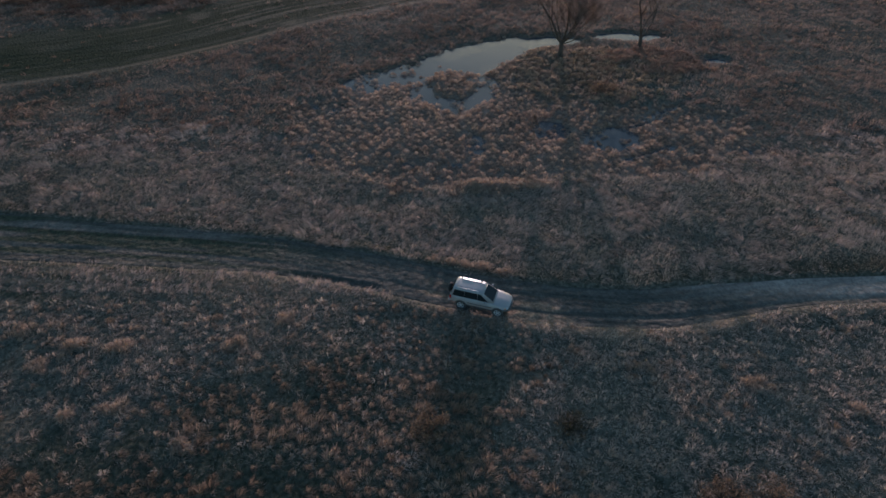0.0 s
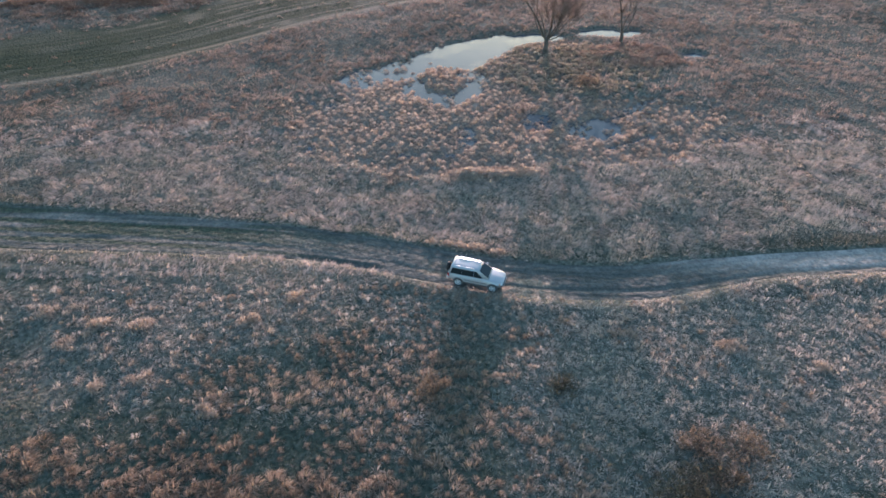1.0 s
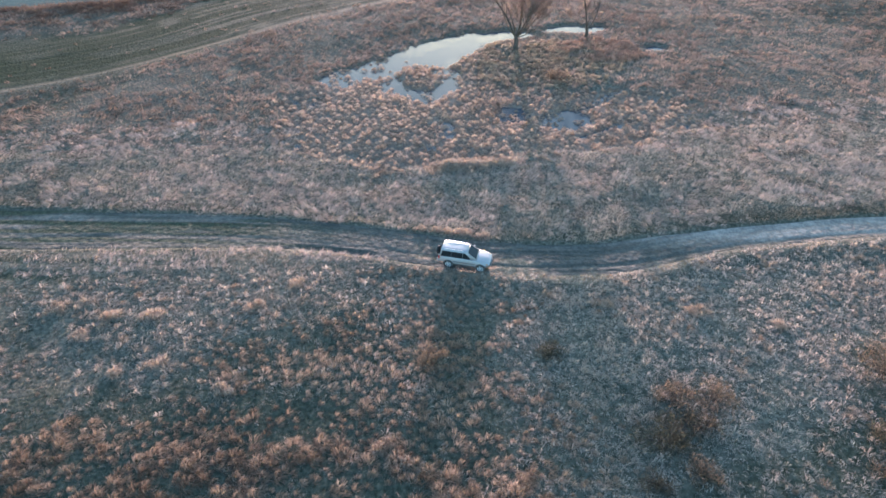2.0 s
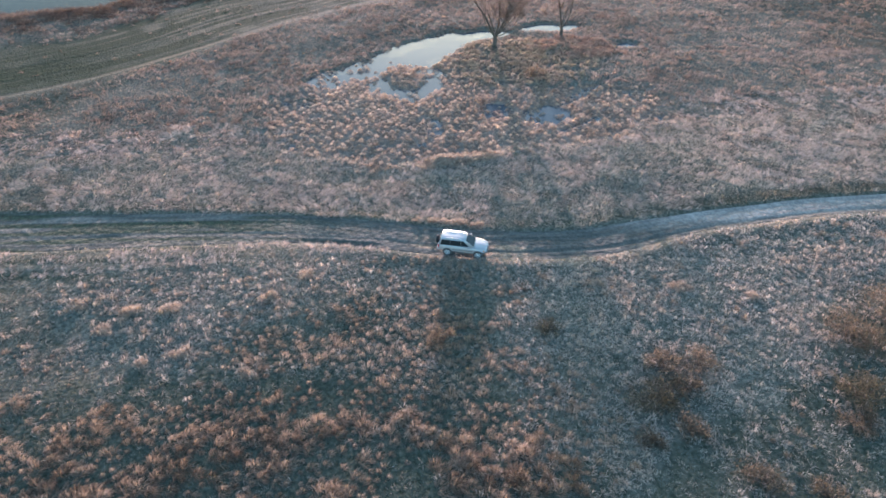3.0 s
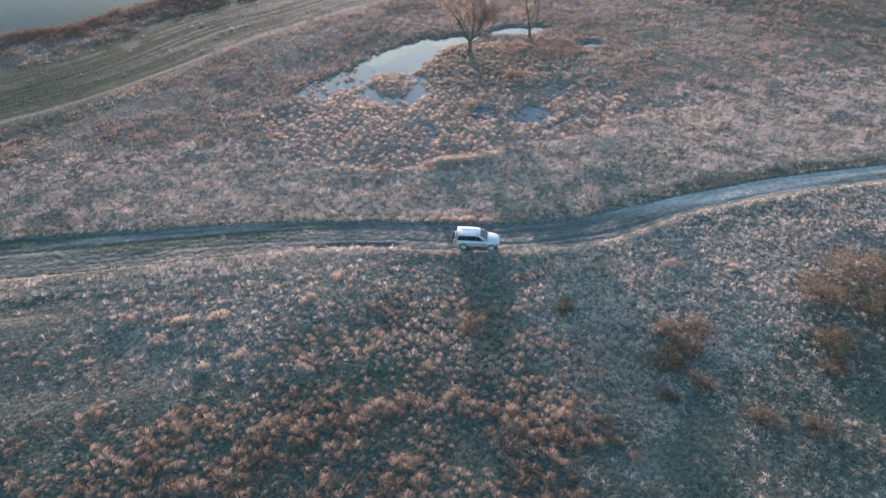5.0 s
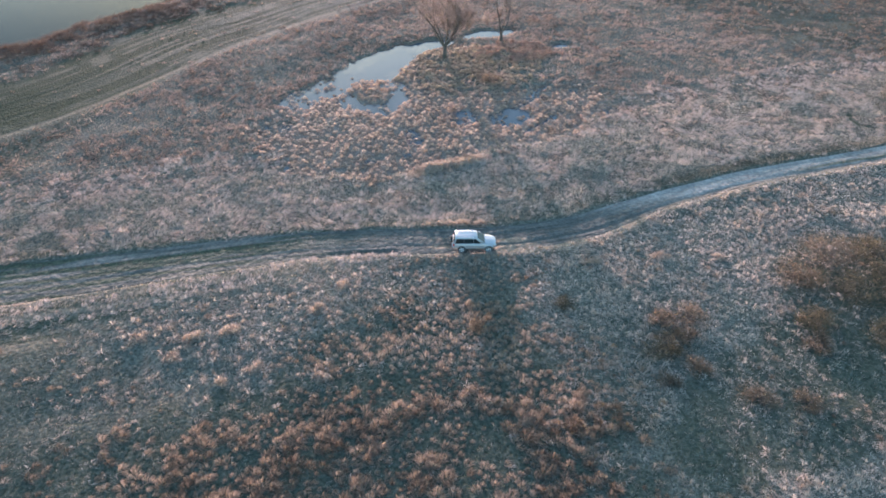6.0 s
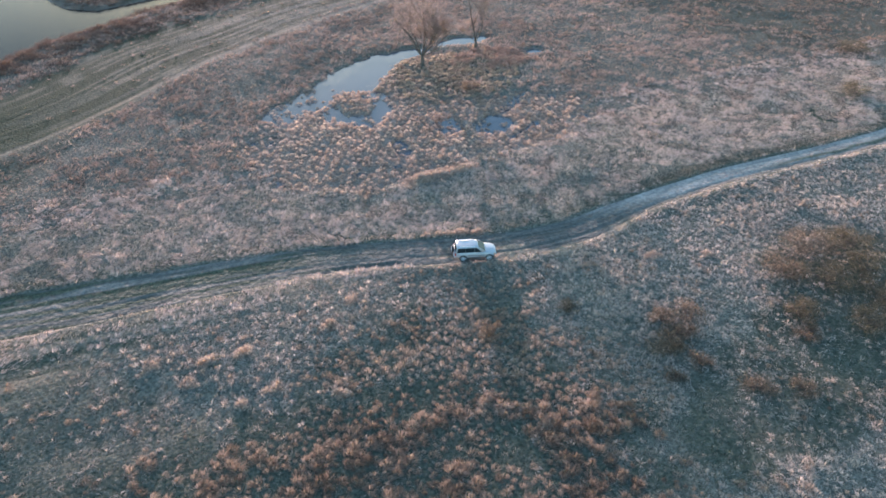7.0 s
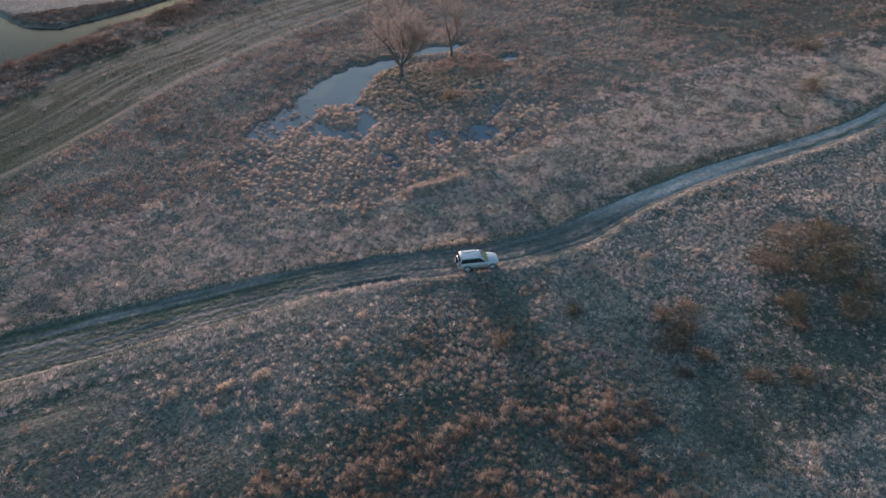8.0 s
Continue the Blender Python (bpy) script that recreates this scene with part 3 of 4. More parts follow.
def build_grass():
    # short turf all over
    near = lambda x, y: land(x, y) * (y < 33)
    x, y = scatter(155000, -60, 95, -12, 33, near)
    fine_side = ramp(x, 1, 6)
    t = 0.18 + 0.28 * soft_noise(x, y, 6, 1) + 0.3 * soft_noise(x, y, 1.1, 2) + 0.28 * (rng.random(len(x)) - 0.4) - 0.3 * lush_vignette(x, y) - 0.04 * shaggy(x, y) + 0.2 * fine_side + 0.08 * wispy(x, y)
    tufts("short_grass", NEAR_TURF, "short grey-green grass of the near meadow", x, y, 5, 0.16, 0.25, 1.15, 0.04, t, wind_at(x, y), False, 0.5)
    near = lambda x, y: land(x, y) * (1 - 0.9 * marsh(x, y))
    x, y = scatter(80000, -60, 95, 33, 52, near)
    t = 0.66 + 0.4 * soft_noise(x, y, 6, 1) + 0.3 * soft_noise(x, y, 1.5, 2) - 0.6 * lush_vignette(x, y) - 0.5 * green_verge(x, y)
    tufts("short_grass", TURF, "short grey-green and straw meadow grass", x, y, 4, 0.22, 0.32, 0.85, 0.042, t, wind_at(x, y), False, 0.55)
    far = lambda x, y: land(x, y) * (1 - 0.9 * marsh(x, y)) * (1 - 0.8 * green_band(x, y))
    x, y = scatter(125000, -85, 140, 52, 138, far)
    band, streak = green_band(x, y), wheel_streaks(x, y)
    t = 0.34 + 0.3 * soft_noise(x, y, 7, 1) + 0.3 * soft_noise(x, y, 2.0, 2) - band * (1.0 - 0.3 * streak) - 0.4 * lush_vignette(x, y)
    along = band > 0.5
    way = np.where(along, 0.69 + 0.2 * (soft_noise(x, y, 5, 1) - 0.5), wind_at(x, y))
    tufts("short_grass", FAR_TURF, "short olive and straw grass beyond the marsh", x, y, 3, 0.35, np.where(along, 0.26, 0.38), np.where(along, 1.2, 0.85), 0.07, t, way, False, 0.7)

    # small golden tussocks, thick on the near slope and in looser clumps elsewhere
    def thick(x, y):
        slope = ramp(patchy(x, y), 0.22, 0.5) * shaggy(x, y)
        beside = ramp(patchy(x, y), 0.32, 0.52) * ramp(x, -14, -4) * (1 - ramp(x + 4 * soft_noise(x, y, 5, 2), 7, 13)) * ramp(y, 7, 11)
        loose = 0.42 * ramp(patchy(x, y), 0.45, 0.68)
        return land(x, y) * np.maximum(np.maximum(slope, 0.95 * beside), loose * (1 - 0.7 * lush_vignette(x, y)))
    x, y = spread_out(0.66, -60, 60, -12, 31, thick)
    size = (0.55 + 0.85 * rng.random(len(x)) ** 2) * (0.8 + 0.2 * shaggy(x, y)) * (0.8 + 0.4 * soft_noise(x, y, 2.5, 1))
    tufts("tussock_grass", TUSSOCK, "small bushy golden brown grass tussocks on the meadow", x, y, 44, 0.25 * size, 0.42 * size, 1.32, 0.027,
          0.10 - 0.1 * shaggy(x, y) + 0.4 * soft_noise(x, y, 4, 3) + 0.3 * rng.random(len(x)) - 0.25 * lush_vignette(x, y) - 0.35 * russet_patch(x, y), 0.5 + 2.6 * (soft_noise(x, y, 4, 4) - 0.5) + rng.normal(0, 0.5, len(x)), True, 0.6, 0.10 * size)
    # big dark-footed tussocks at the foot of the slope
    stout = lambda x, y: land(x, y) * ramp(soft_noise(x, y, 2.6, 5), 0.45, 0.6) * (1 - ramp(y + 0.25 * x, 11, 14)) * (1 - ramp(x, 4, 7)) * ramp(x, -34, -26)
    x, y = spread_out(1.05, -34, 8, 2, 22, stout)
    for tx, ty in zip(x, y):
        size, px, py = rng.uniform(0.75, 1.25), np.array([tx]), np.array([ty])
        single_tussock("stout_tussock", TUSSOCK, "stout brown grass tussock at the foot of the slope", "stout tussocks of the slope", tx, ty, px, py, 80, 0.34 * size, 0.55 * size, 1.25, 0.03,
                       -0.1 + 0.4 * rng.random(1), 0.6 + 2.0 * (soft_noise(px, py, 4, 4) - 0.5), 0.5, 0.22 * size)
    # pale star-shaped tufts, thickest on the drier side of the near meadow
    def starry(x, y):
        dry = 0.25 + 0.55 * ramp(x, 2, 8) + 0.2 * blob(x, y, -16, 27, 13, 6, 10)
        return land(x, y) * dry * ramp(patchy(x, y), 0.3, 0.55) * (1 - 0.6 * lush_vignette(x, y)) * (1 - 0.7 * shaggy(x, y))
    x, y = spread_out(0.56, -50, 62, -6, 31.5, starry)
    size = (0.55 + 0.9 * rng.random(len(x)) ** 2) * (0.8 + 0.4 * soft_noise(x, y, 3.0, 3))
    tufts("star_tuft", PALE, "pale star-shaped tufts of dry grass", x, y, 20, 0.12 * size, 0.42 * size, 1.1, 0.032, 0.42 + 0.25 * rng.random(len(x)) + 0.3 * soft_noise(x, y, 5, 2) - 0.2 * lush_vignette(x, y), wind_at(x, y), True, 0.25)
    # single large pale tussocks
    for tx, ty, ts in ((-21.1, 26.8, 1.2), (-24.3, 27.1, 1.15), (-13.4, 27.1, 0.9), (-19.6, 22.0, 0.9), (-14.7, 19.6, 0.8), (-21.8, 21.4, 0.8), (-28.3, 28.2, 0.9), (-25.6, 25.4, 0.8), (-11.0, 29.3, 0.9),
                       (0.2, 35.7, 0.7), (1.5, 35.3, 0.8), (-1.0, 36.0, 0.6), (2.8, 35.1, 0.9), (4.3, 34.7, 0.7), (2.6, 46.4, 0.9), (4.3, 46.6, 0.9), (2.9, 21.9, 0.6), (18.8, 24.3, 0.9), (23.8, 22.3, 0.9), (12.0, 25.4, 0.7), (-4.3, 14.8, 1.0), (-3.4, 13.6, 0.9), (-0.8, 11.0, 0.9), (0.4, 10.2, 0.8), (2.7, 11.2, 0.9)):
        k = 7
        px, py = tx + rng.normal(0, 0.4 * ts, k), ty + rng.normal(0, 0.28 * ts, k)
        single_tussock("grass_tussock", TUSSOCK, "large pale feathery tussock of dry grass", "large pale tussocks", tx, ty, px, py, 60, 0.3 * ts, 0.5 * ts, 0.95, 0.026,
                       (0.5 if ty > 16 else 0.3) + 0.25 * rng.random(k), wind_at(px, py), 0.35)
    # small tufts between them
    between = lambda x, y: land(x, y) * (y < 32) * (0.3 + 0.7 * ramp(soft_noise(x, y, 1.3, 4), 0.35, 0.6)) * (1 - 0.5 * shaggy(x, y)) * (1 - 0.45 * lush_vignette(x, y))
    x, y = scatter(46000, -60, 75, -12, 32, between)
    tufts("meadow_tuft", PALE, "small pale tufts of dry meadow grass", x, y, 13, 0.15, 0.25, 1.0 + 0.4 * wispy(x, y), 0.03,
          0.24 + 0.25 * ramp(x, 3, 8) + 0.4 * soft_noise(x, y, 7, 2) + 0.3 * rng.random(len(x)) - 0.25 * lush_vignette(x, y), wind_at(x, y), False, 0.4)
    # pale straw that the wind has laid down
    def lodged(x, y):
        low = soft_noise(x, y, 3.5, 5) + 0.3 * blob(x, y, -18, 28, 13, 5, 12) + 0.55 * blob(x, y, 20, 21, 19, 12, 20) + 0.2 * ramp(x, 3, 8)
        return land(x, y) * (y < 33) * ramp(low, 0.42, 0.8) * (1 - 0.8 * shaggy(x, y)) * (1 - 0.7 * lush_vignette(x, y))
    x, y = scatter(26000, -60, 75, -12, 33, lodged)
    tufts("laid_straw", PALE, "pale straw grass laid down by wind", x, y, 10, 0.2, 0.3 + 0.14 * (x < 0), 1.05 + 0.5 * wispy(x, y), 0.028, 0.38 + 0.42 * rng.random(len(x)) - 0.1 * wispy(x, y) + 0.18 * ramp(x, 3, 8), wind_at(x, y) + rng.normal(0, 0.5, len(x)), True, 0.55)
    # middle meadow between the track and the marsh
    middle = lambda x, y: land(x, y) * (1 - marsh(x, y)) * np.clip(0.12 + 0.88 * ramp(patchy(x, y), 0.34, 0.58) - 0.3 * lush_vignette(x, y) - 0.9 * green_verge(x, y), 0, 1)
    x, y = scatter(46000, -75, 100, 32, 58, middle)
    tufts("laid_straw", STRAW, "pale wind-blown straw grass between track and marsh", x, y, 16, 0.2, 0.48 * rng.uniform(0.7, 1.25, len(x)), 1.3, 0.043,
          0.76 + 0.5 * rng.random(len(x)) * soft_noise(x, y, 5, 2) + 0.15 * blob(x, y, 1, 35.4, 2.5, 0.8, -10), wind_at(x, y), False, 0.75)
    # russet and straw meadow farther off
    beyond = lambda x, y: land(x, y) * (1 - marsh(x, y)) * (0.15 + 0.85 * ramp(0.6 * soft_noise(x, y, 7.0, 3) + 0.4 * soft_noise(x, y, 2.5, 1), 0.3, 0.62)) * (1 - 0.95 * green_band(x, y)) * (1 - 0.45 * ramp(lush_vignette(x, y), 0.3, 0.8))
    x, y = scatter(52000, -85, 140, 56, 132, beyond)
    tufts("meadow_grass", REED, "russet brown dry grass of the far meadow", x, y, 14, 0.42, 0.5, 0.93, 0.065, 0.42 + 0.45 * soft_noise(x, y, 9, 4) + 0.2 * rng.random(len(x)) - 0.25 * lush_vignette(x, y), wind_at(x, y), fine=False)


def build_marsh():
    # hummocks stand apart in mud and thin out into the open water
    def wet(x, y):
        open_water = ramp(pond(x, y), 0.3, 0.75) * (1 - 0.75 * ramp(soft_noise(x, y, 2.6, 2), 0.52, 0.68) * (1 - ramp(y, 70, 76)))
        open_water = open_water * (1 - 0.8 * ramp(soft_noise(x, y, 1.3, 1), 0.4, 0.55) * (1 - ramp(y, 60, 63)))
        rim = ramp(pond(x, y), 0.1, 0.4) * (1 - ramp(pond(x, y) - 0.5 * soft_noise(x, y, 1.1, 3) * ramp(-x, -6, 4), 0.55, 0.72)) * (1 - ramp(x, 4, 9))
        return np.maximum(marsh(x, y) * (1 - 0.97 * open_water), rim)
    x, y = spread_out(0.86, -20, 36, 44, 90, wet)
    size = 0.6 + 0.6 * rng.random(len(x)) ** 1.3
    tufts("sedge_hummock", SEDGE, "rounded grey-brown sedge hummocks in wet mud", x, y, 84, 0.40 * size, 0.28 * size, 1.1, 0.042, 0.28 + 0.35 * rng.random(len(x)) + 0.35 * soft_noise(x, y, 6, 2), wind_at(x, y), True, 0.3, 0.22 * size)
    x, y = scatter(24000, -20, 36, 44, 90, wet)
    tufts("marsh_grass", SEDGE, "thin short sedge between the hummocks", x, y, 8, 0.3, 0.22, 0.95, 0.045, 0.42 + 0.4 * rng.random(len(x)), fine=False)
    # the rise under the trees, olive in its middle and rust-brown behind
    rise = lambda x, y: ramp(knoll(x, y) + 0.9 * blob(x, y, 17, 72.5, 13, 10, 10) * (soft_noise(x, y, 1.6, 1) - 0.1), 0.15, 0.6) * (pond(x, y) < 0.3) * (0.35 + 0.65 * ramp(patchy(x, y), 0.3, 0.5))
    x, y = scatter(4600, 0, 36, 58, 86, rise)
    tufts("knoll_grass", OLIVE_SEDGE, "olive and straw grass tufts on the rise under the trees", x, y, 20, 0.34, 0.36, 0.95, 0.05, 0.16 + 0.45 * rng.random(len(x)) + 0.4 * soft_noise(x, y, 3, 2), wind_at(x, y), True, 0.5)
    rust = lambda x, y: blob(x, y, 26, 76, 7, 4.5, -15) * (pond(x, y) < 0.3) * ramp(patchy(x, y), 0.35, 0.5)
    x, y = scatter(1500, 16, 36, 68, 84, rust)
    tufts("reed_clump", REED, "rust-brown reed grass behind the rise", x, y, 22, 0.35, 0.5, 0.85, 0.05, 0.4 + 0.4 * rng.random(len(x)), None, True)
    # reed ridge along the marsh's near edge
    def ridge(x, y):
        d, _ = line_dist(x, y, [(-14, 51), (-7, 46.8), (-2, 45.5), (3, 46.6), (8, 46.8)])
        return (1 - ramp(d, 0.2, 1.5)) * (0.02 + 0.98 * ramp(x + 5 * soft_noise(x, y, 3, 1), 0, 5))
    x, y = scatter(6000, -16, 10, 43, 53, ridge)
    tufts("reed_ridge", TUSSOCK, "tan reed grass on a low bank", x, y, 16, 0.3, 0.42, 0.95, 0.04, 0.5 + 0.35 * rng.random(len(x)))
    # tall reeds along the river
    def tall(x, y):
        d, s = line_dist(x, y, SHORE)
        inland = -d * s + 3.0 * (soft_noise(x, y, 5, 1) - 0.5)
        belt = ramp(inland, -1.0, 0.5) * (1 - ramp(inland, 7, 15)) * (0.25 + 0.75 * ramp(patchy(x, y), 0.3, 0.55))
        bank = ramp(line_dist(x, y, FAR_SHORE)[0] * line_dist(x, y, FAR_SHORE)[1], -0.5, 1.0)
        return np.maximum(belt, bank)
    x, y = scatter(52000, -85, 60, 74, 138, tall)
    tall_by = (0.2 + 0.65 * patchy(x, y)) * rng.uniform(0.5, 1.2, len(x))
    tufts("reed_bed", RUSTY, "dense rust-brown reed bed by the water", x, y, 14, 0.5, tall_by * (0.8 + 0.7 * ramp(-line_dist(x, y, SHORE)[0], -9, -3)), 0.75, 0.06, 0.0 + 0.5 * soft_noise(x, y, 5, 1) + 0.3 * rng.random(len(x)), fine=False)


build_grass()
build_marsh()


# ---- trees and bushes ----
def tube(rings):
    """A tapered tube through rings of (centre, radius) as a bmesh, closed at its tip."""
    bm = bmesh.new()
    add_tube(bm, rings)
    return bm


def add_tube(bm, rings, sides=6):
    loops = []
    for k, (c, r) in enumerate(rings):
        a = rings[max(k - 1, 0)][0]
        b = rings[min(k + 1, len(rings) - 1)][0]
        q = (b - a).to_track_quat("Z", "X")
        loops.append([bm.verts.new(c + q @ Vector((math.cos(t), math.sin(t), 0)) * r) for t in [2 * math.pi * s / sides for s in range(sides)]])
    for lo, hi in zip(loops[:-1], loops[1:]):
        for s in range(sides):
            bm.faces.new((lo[s], lo[(s + 1) % sides], hi[(s + 1) % sides], hi[s]))
    bm.faces.new(loops[-1])


def grow(rnd, start, way, length, radius, depth, out, bend=0.25):
    """A branch as a list of rings, with side branches added to out by depth."""
    rings, p, d = [], Vector(start), Vector(way).normalized()
    n = 5
    for k in range(n + 1):
        rings.append((p.copy(), radius * (1 - 0.6 * k / n)))
        d = (d + Vector((rnd.uniform(-1, 1), rnd.uniform(-1, 1), rnd.uniform(-0.3, 0.8))) * bend).normalized()
        p = p + d * (length / n)
    out.setdefault(depth, []).append(rings)
    if depth < 4:
        for k in range(3 if depth < 2 else 4):
            at = rings[rnd.randint(2, n)]
            side = Vector((rnd.uniform(-1, 1), rnd.uniform(-1, 1), rnd.uniform(0.0, 0.9)))
            grow(rnd, at[0], d * 0.7 + side, length * rnd.uniform(0.55, 0.8), at[1] * 0.6, depth + 1, out, bend)
    return rings


def bare_tree(x, y, height, limbs, seed, label):
    rnd = random.Random(seed)
    tree = new("tree")
    base = Vector((x, y, float(height_at(np.array([x]), np.array([y]))[0]) - 0.15))
    tree.location = base
    fork = height * 0.115
    r0 = height * 0.023
    part("trunk", tube([(Vector((0, 0, -0.1)), r0 * 1.5), (Vector((0, 0, 0.35)), r0 * 1.1), (Vector((0.05, 0, fork * 0.6)), r0), (Vector((0.0, 0.05, fork + 0.3)), r0 * 0.85)]), BARK, tree, "", True)
    fine, twiggy = [], []
    for lean, turn, share in limbs:
        out = {}
        way = Vector((math.cos(radians(turn)) * lean, math.sin(radians(turn)) * lean, 1))
        grow(rnd, (0, 0, fork), way, height * 0.56 * share, r0 * 0.46 * share, 1, out, 0.22)
        bm = bmesh.new()
        for depth in (1, 2):
            for rings in out.get(depth, []):
                add_tube(bm, rings, 6)
        part("limb", bm, BARK, tree, "", True)
        for depth in (3, 4):
            fine += out.get(depth, [])
        twiggy += [r for depth in (2, 3, 4) for r in out.get(depth, [])] * (2 if lean > 1.5 else 1)
    bm = bmesh.new()
    for rings in fine:
        add_tube(bm, [(c, max(r, 0.018)) for c, r in rings[::2]], 3)
    part("branchwork", bm, BARK, tree, "thin bare branches")["kind"] = "stuff"
    # fine twigs fanned about the ends of the thin branches
    verts, faces, tone = [], [], []
    for rings in twiggy:
        for c, r in rings[1:]:
            for _ in range(4):
                d = Vector((rnd.gauss(0, 1), rnd.gauss(0, 1), rnd.gauss(0.5, 0.8))).normalized()
                s = d.cross(Vector((rnd.gauss(0, 1), rnd.gauss(0, 1), rnd.gauss(0, 1)))).normalized() * 0.011
                tip = c + d * rnd.uniform(0.5, 1.4) * min(1.0, height / 9)
                k = len(verts)
                verts += [c - s, c + s, tip]
                faces.append((k, k + 1, k + 2))
                tone += [rnd.random() * 0.7] * 3
    ob = fast_mesh("crown", np.array([tuple(v) for v in verts]), np.array(faces), TWIG, {"tone": tone})
    ob.parent = tree
    tagged(ob, "haze of fine leafless twigs", kind="stuff")
    return tagged(tree, label, "tree", "bare trees by the pond")


bare_tree(14.1, 77.2, 15.0, [(0.42, 185, 1.0), (0.3, 10, 1.05), (0.75, 290, 0.7), (0.75, 100, 0.7), (1.3, 200, 0.5), (1.4, 340, 0.5), (2.2, 5, 0.55), (2.4, 320, 0.5), (1.7, 30, 0.6)], 3, "leafless grey tree with a forked trunk beside the pond")
bare_tree(25.1, 80.8, 12.0, [(0.18, 170, 1.05), (0.75, 10, 0.8), (0.6, 260, 0.65), (1.3, 190, 0.4)], 11, "smaller leafless tree with a slanting low limb beside a pool")


bare_tree(8.6, 56.3, 2.6, [(0.35, 180, 1.0), (0.45, 10, 1.0)], 21, "small leafless sapling with two dark stems in the marsh")


def bush(x, y, radius, height, leaves, material_, seed, label, group):
    """A dome-shaped scrub bush: thin stems from one root and a ragged crown of small leaves and twigs."""
    rnd = random.Random(seed)
    ob = new("bush")
    ob.location = (x, y, float(height_at(np.array([x]), np.array([y]))[0]) - 0.05)
    bm = bmesh.new()
    lumps = []
    for _ in range(22):
        a, r = rnd.uniform(0, 2 * math.pi), radius * math.sqrt(rnd.random()) * 0.85
        top = Vector((math.cos(a) * r, math.sin(a) * r, height * (1 - 0.45 * (r / radius) ** 2) * rnd.uniform(0.6, 0.9)))
        add_tube(bm, [(Vector((top.x * 0.12, top.y * 0.12, -0.05)), 0.035), (Vector((top.x * 0.5, top.y * 0.5, top.z * 0.65)), 0.025), (top, 0.012)], 4)
        lumps.append((top, rnd.uniform(0.22, 0.5) * radius))
    part("woody_base", bm, BARK, ob, "thin woody stems")
    n = leaves
    pick = np.array([rnd.randrange(len(lumps)) for _ in range(n)])
    centre, size = np.array([tuple(c) for c, _ in lumps])[pick], np.array([s for _, s in lumps])[pick]
    way = rng.normal(0, 1, (n, 3))
    way /= np.linalg.norm(way, axis=1)[:, None]
    c = centre + way * (size * 1.15 * rng.random(n) ** 0.6)[:, None] * np.array([1, 1, 0.75])
    c[:, 2] = np.maximum(c[:, 2], 0.05)
    d = way * 0.6 + rng.normal(0, 0.6, (n, 3)) + np.array([0, 0, 0.5])
    d *= (rng.uniform(0.12, 0.32, n) / np.linalg.norm(d, axis=1))[:, None]
    s = np.cross(d, rng.normal(0, 1, (n, 3)))
    s *= (rng.uniform(0.014, 0.03, n) / np.linalg.norm(s, axis=1))[:, None]
    verts = np.stack([c - s, c + s, c + d], 1).reshape(-1, 3)
    crown = fast_mesh("crown", verts, np.arange(3 * n).reshape(-1, 3), material_, {"tone": np.repeat(0.1 + 0.6 * rng.random(n), 3)})
    crown.parent = ob
    return tagged(ob, label, "bush", group)


for bx, by, br, bh, kind, seed in ((13.9, 16.8, 1.2, 1.1, "russet", 1), (17.6, 66.4, 1.5, 1.7, "russet", 33), (16.4, 16.4, 1.5, 1.3, "russet", 31), (15.3, 14.6, 1.2, 0.9, "russet", 32), (12.2, 13.9, 1.5, 0.7, "olive", 2), (13.8, 11.6, 1.1, 0.8, "russet", 3), (16.2, 7.6, 1.3, 0.9, "russet", 4),
                                   (28.6, 17.6, 1.9, 1.4, "russet", 5), (31.5, 14.8, 2.4, 1.6, "olive", 6), (26.4, 12.4, 1.8, 1.1, "olive", 7), (33.8, 19.0, 2.6, 1.8, "russet", 8),
                                   (-1.0, 20.8, 1.2, 2.1, "russet", 9), (7.2, 21.2, 1.0, 0.4, "olive", 10), (30.5, 9.0, 2.0, 1.3, "olive", 13), (36.5, 14.5, 2.4, 1.7, "olive", 14),
                                   # olive bush added to form the dark, shaded patch below the russet ones
                                   (13.6, 14.4, 1.5, 0.8, "olive", 19), 
                                   (2.2, 9.2, 0.8, 0.7, "russet", 25), (34.5, 11.0, 2.2, 1.4, "olive", 27), (38.5, 18.0, 2.2, 1.5, "olive", 28),
                                   (24.6, 10.4, 1.2, 0.8, "russet", 29), (10.9, 11.2, 1.0, 0.6, "russet", 15), (19.5, 6.0, 1.2, 0.8, "russet", 16), (84.0, 56.0, 2.6, 1.6, "olive", 17), (69.0, 43.5, 2.2, 1.4, "olive", 18)):
    bush(bx, by, br * 1.08, bh * (0.62 if br < 1.7 else 0.85), int((620 if br < 1.7 else 1000) * br), RUSSET if kind == "russet" else OLIVE, seed,
         "loose russet-brown scrub bush in dry grass" if kind == "russet" else "low olive-brown scrub bush in dry grass", "scrub bushes of the meadow")


# ---- car ----
PAINT = plain_material("white_paint", (0.36, 0.352, 0.352), 0.36, 0.0, 0.6, 0.06)
GLASS = plain_material("tinted_glass", (0.02, 0.025, 0.028), 0.06)
GLASS.node_tree.nodes["Principled BSDF"].inputs["Specular IOR Level"].default_value = 0.18
RUBBER = plain_material("black_rubber", (0.02, 0.02, 0.02), 0.85, 0.0, 0.0, 0.3)
PLASTIC = plain_material("grey_plastic", (0.10, 0.10, 0.105), 0.6, 0.0, 0.0, 0.2)
ALLOY = plain_material("silver_alloy", (0.70, 0.70, 0.71), 0.35, 0.15, 0.0, 0.15)
LAMP_CLEAR = plain_material("clear_lamp", (0.70, 0.72, 0.74), 0.08)
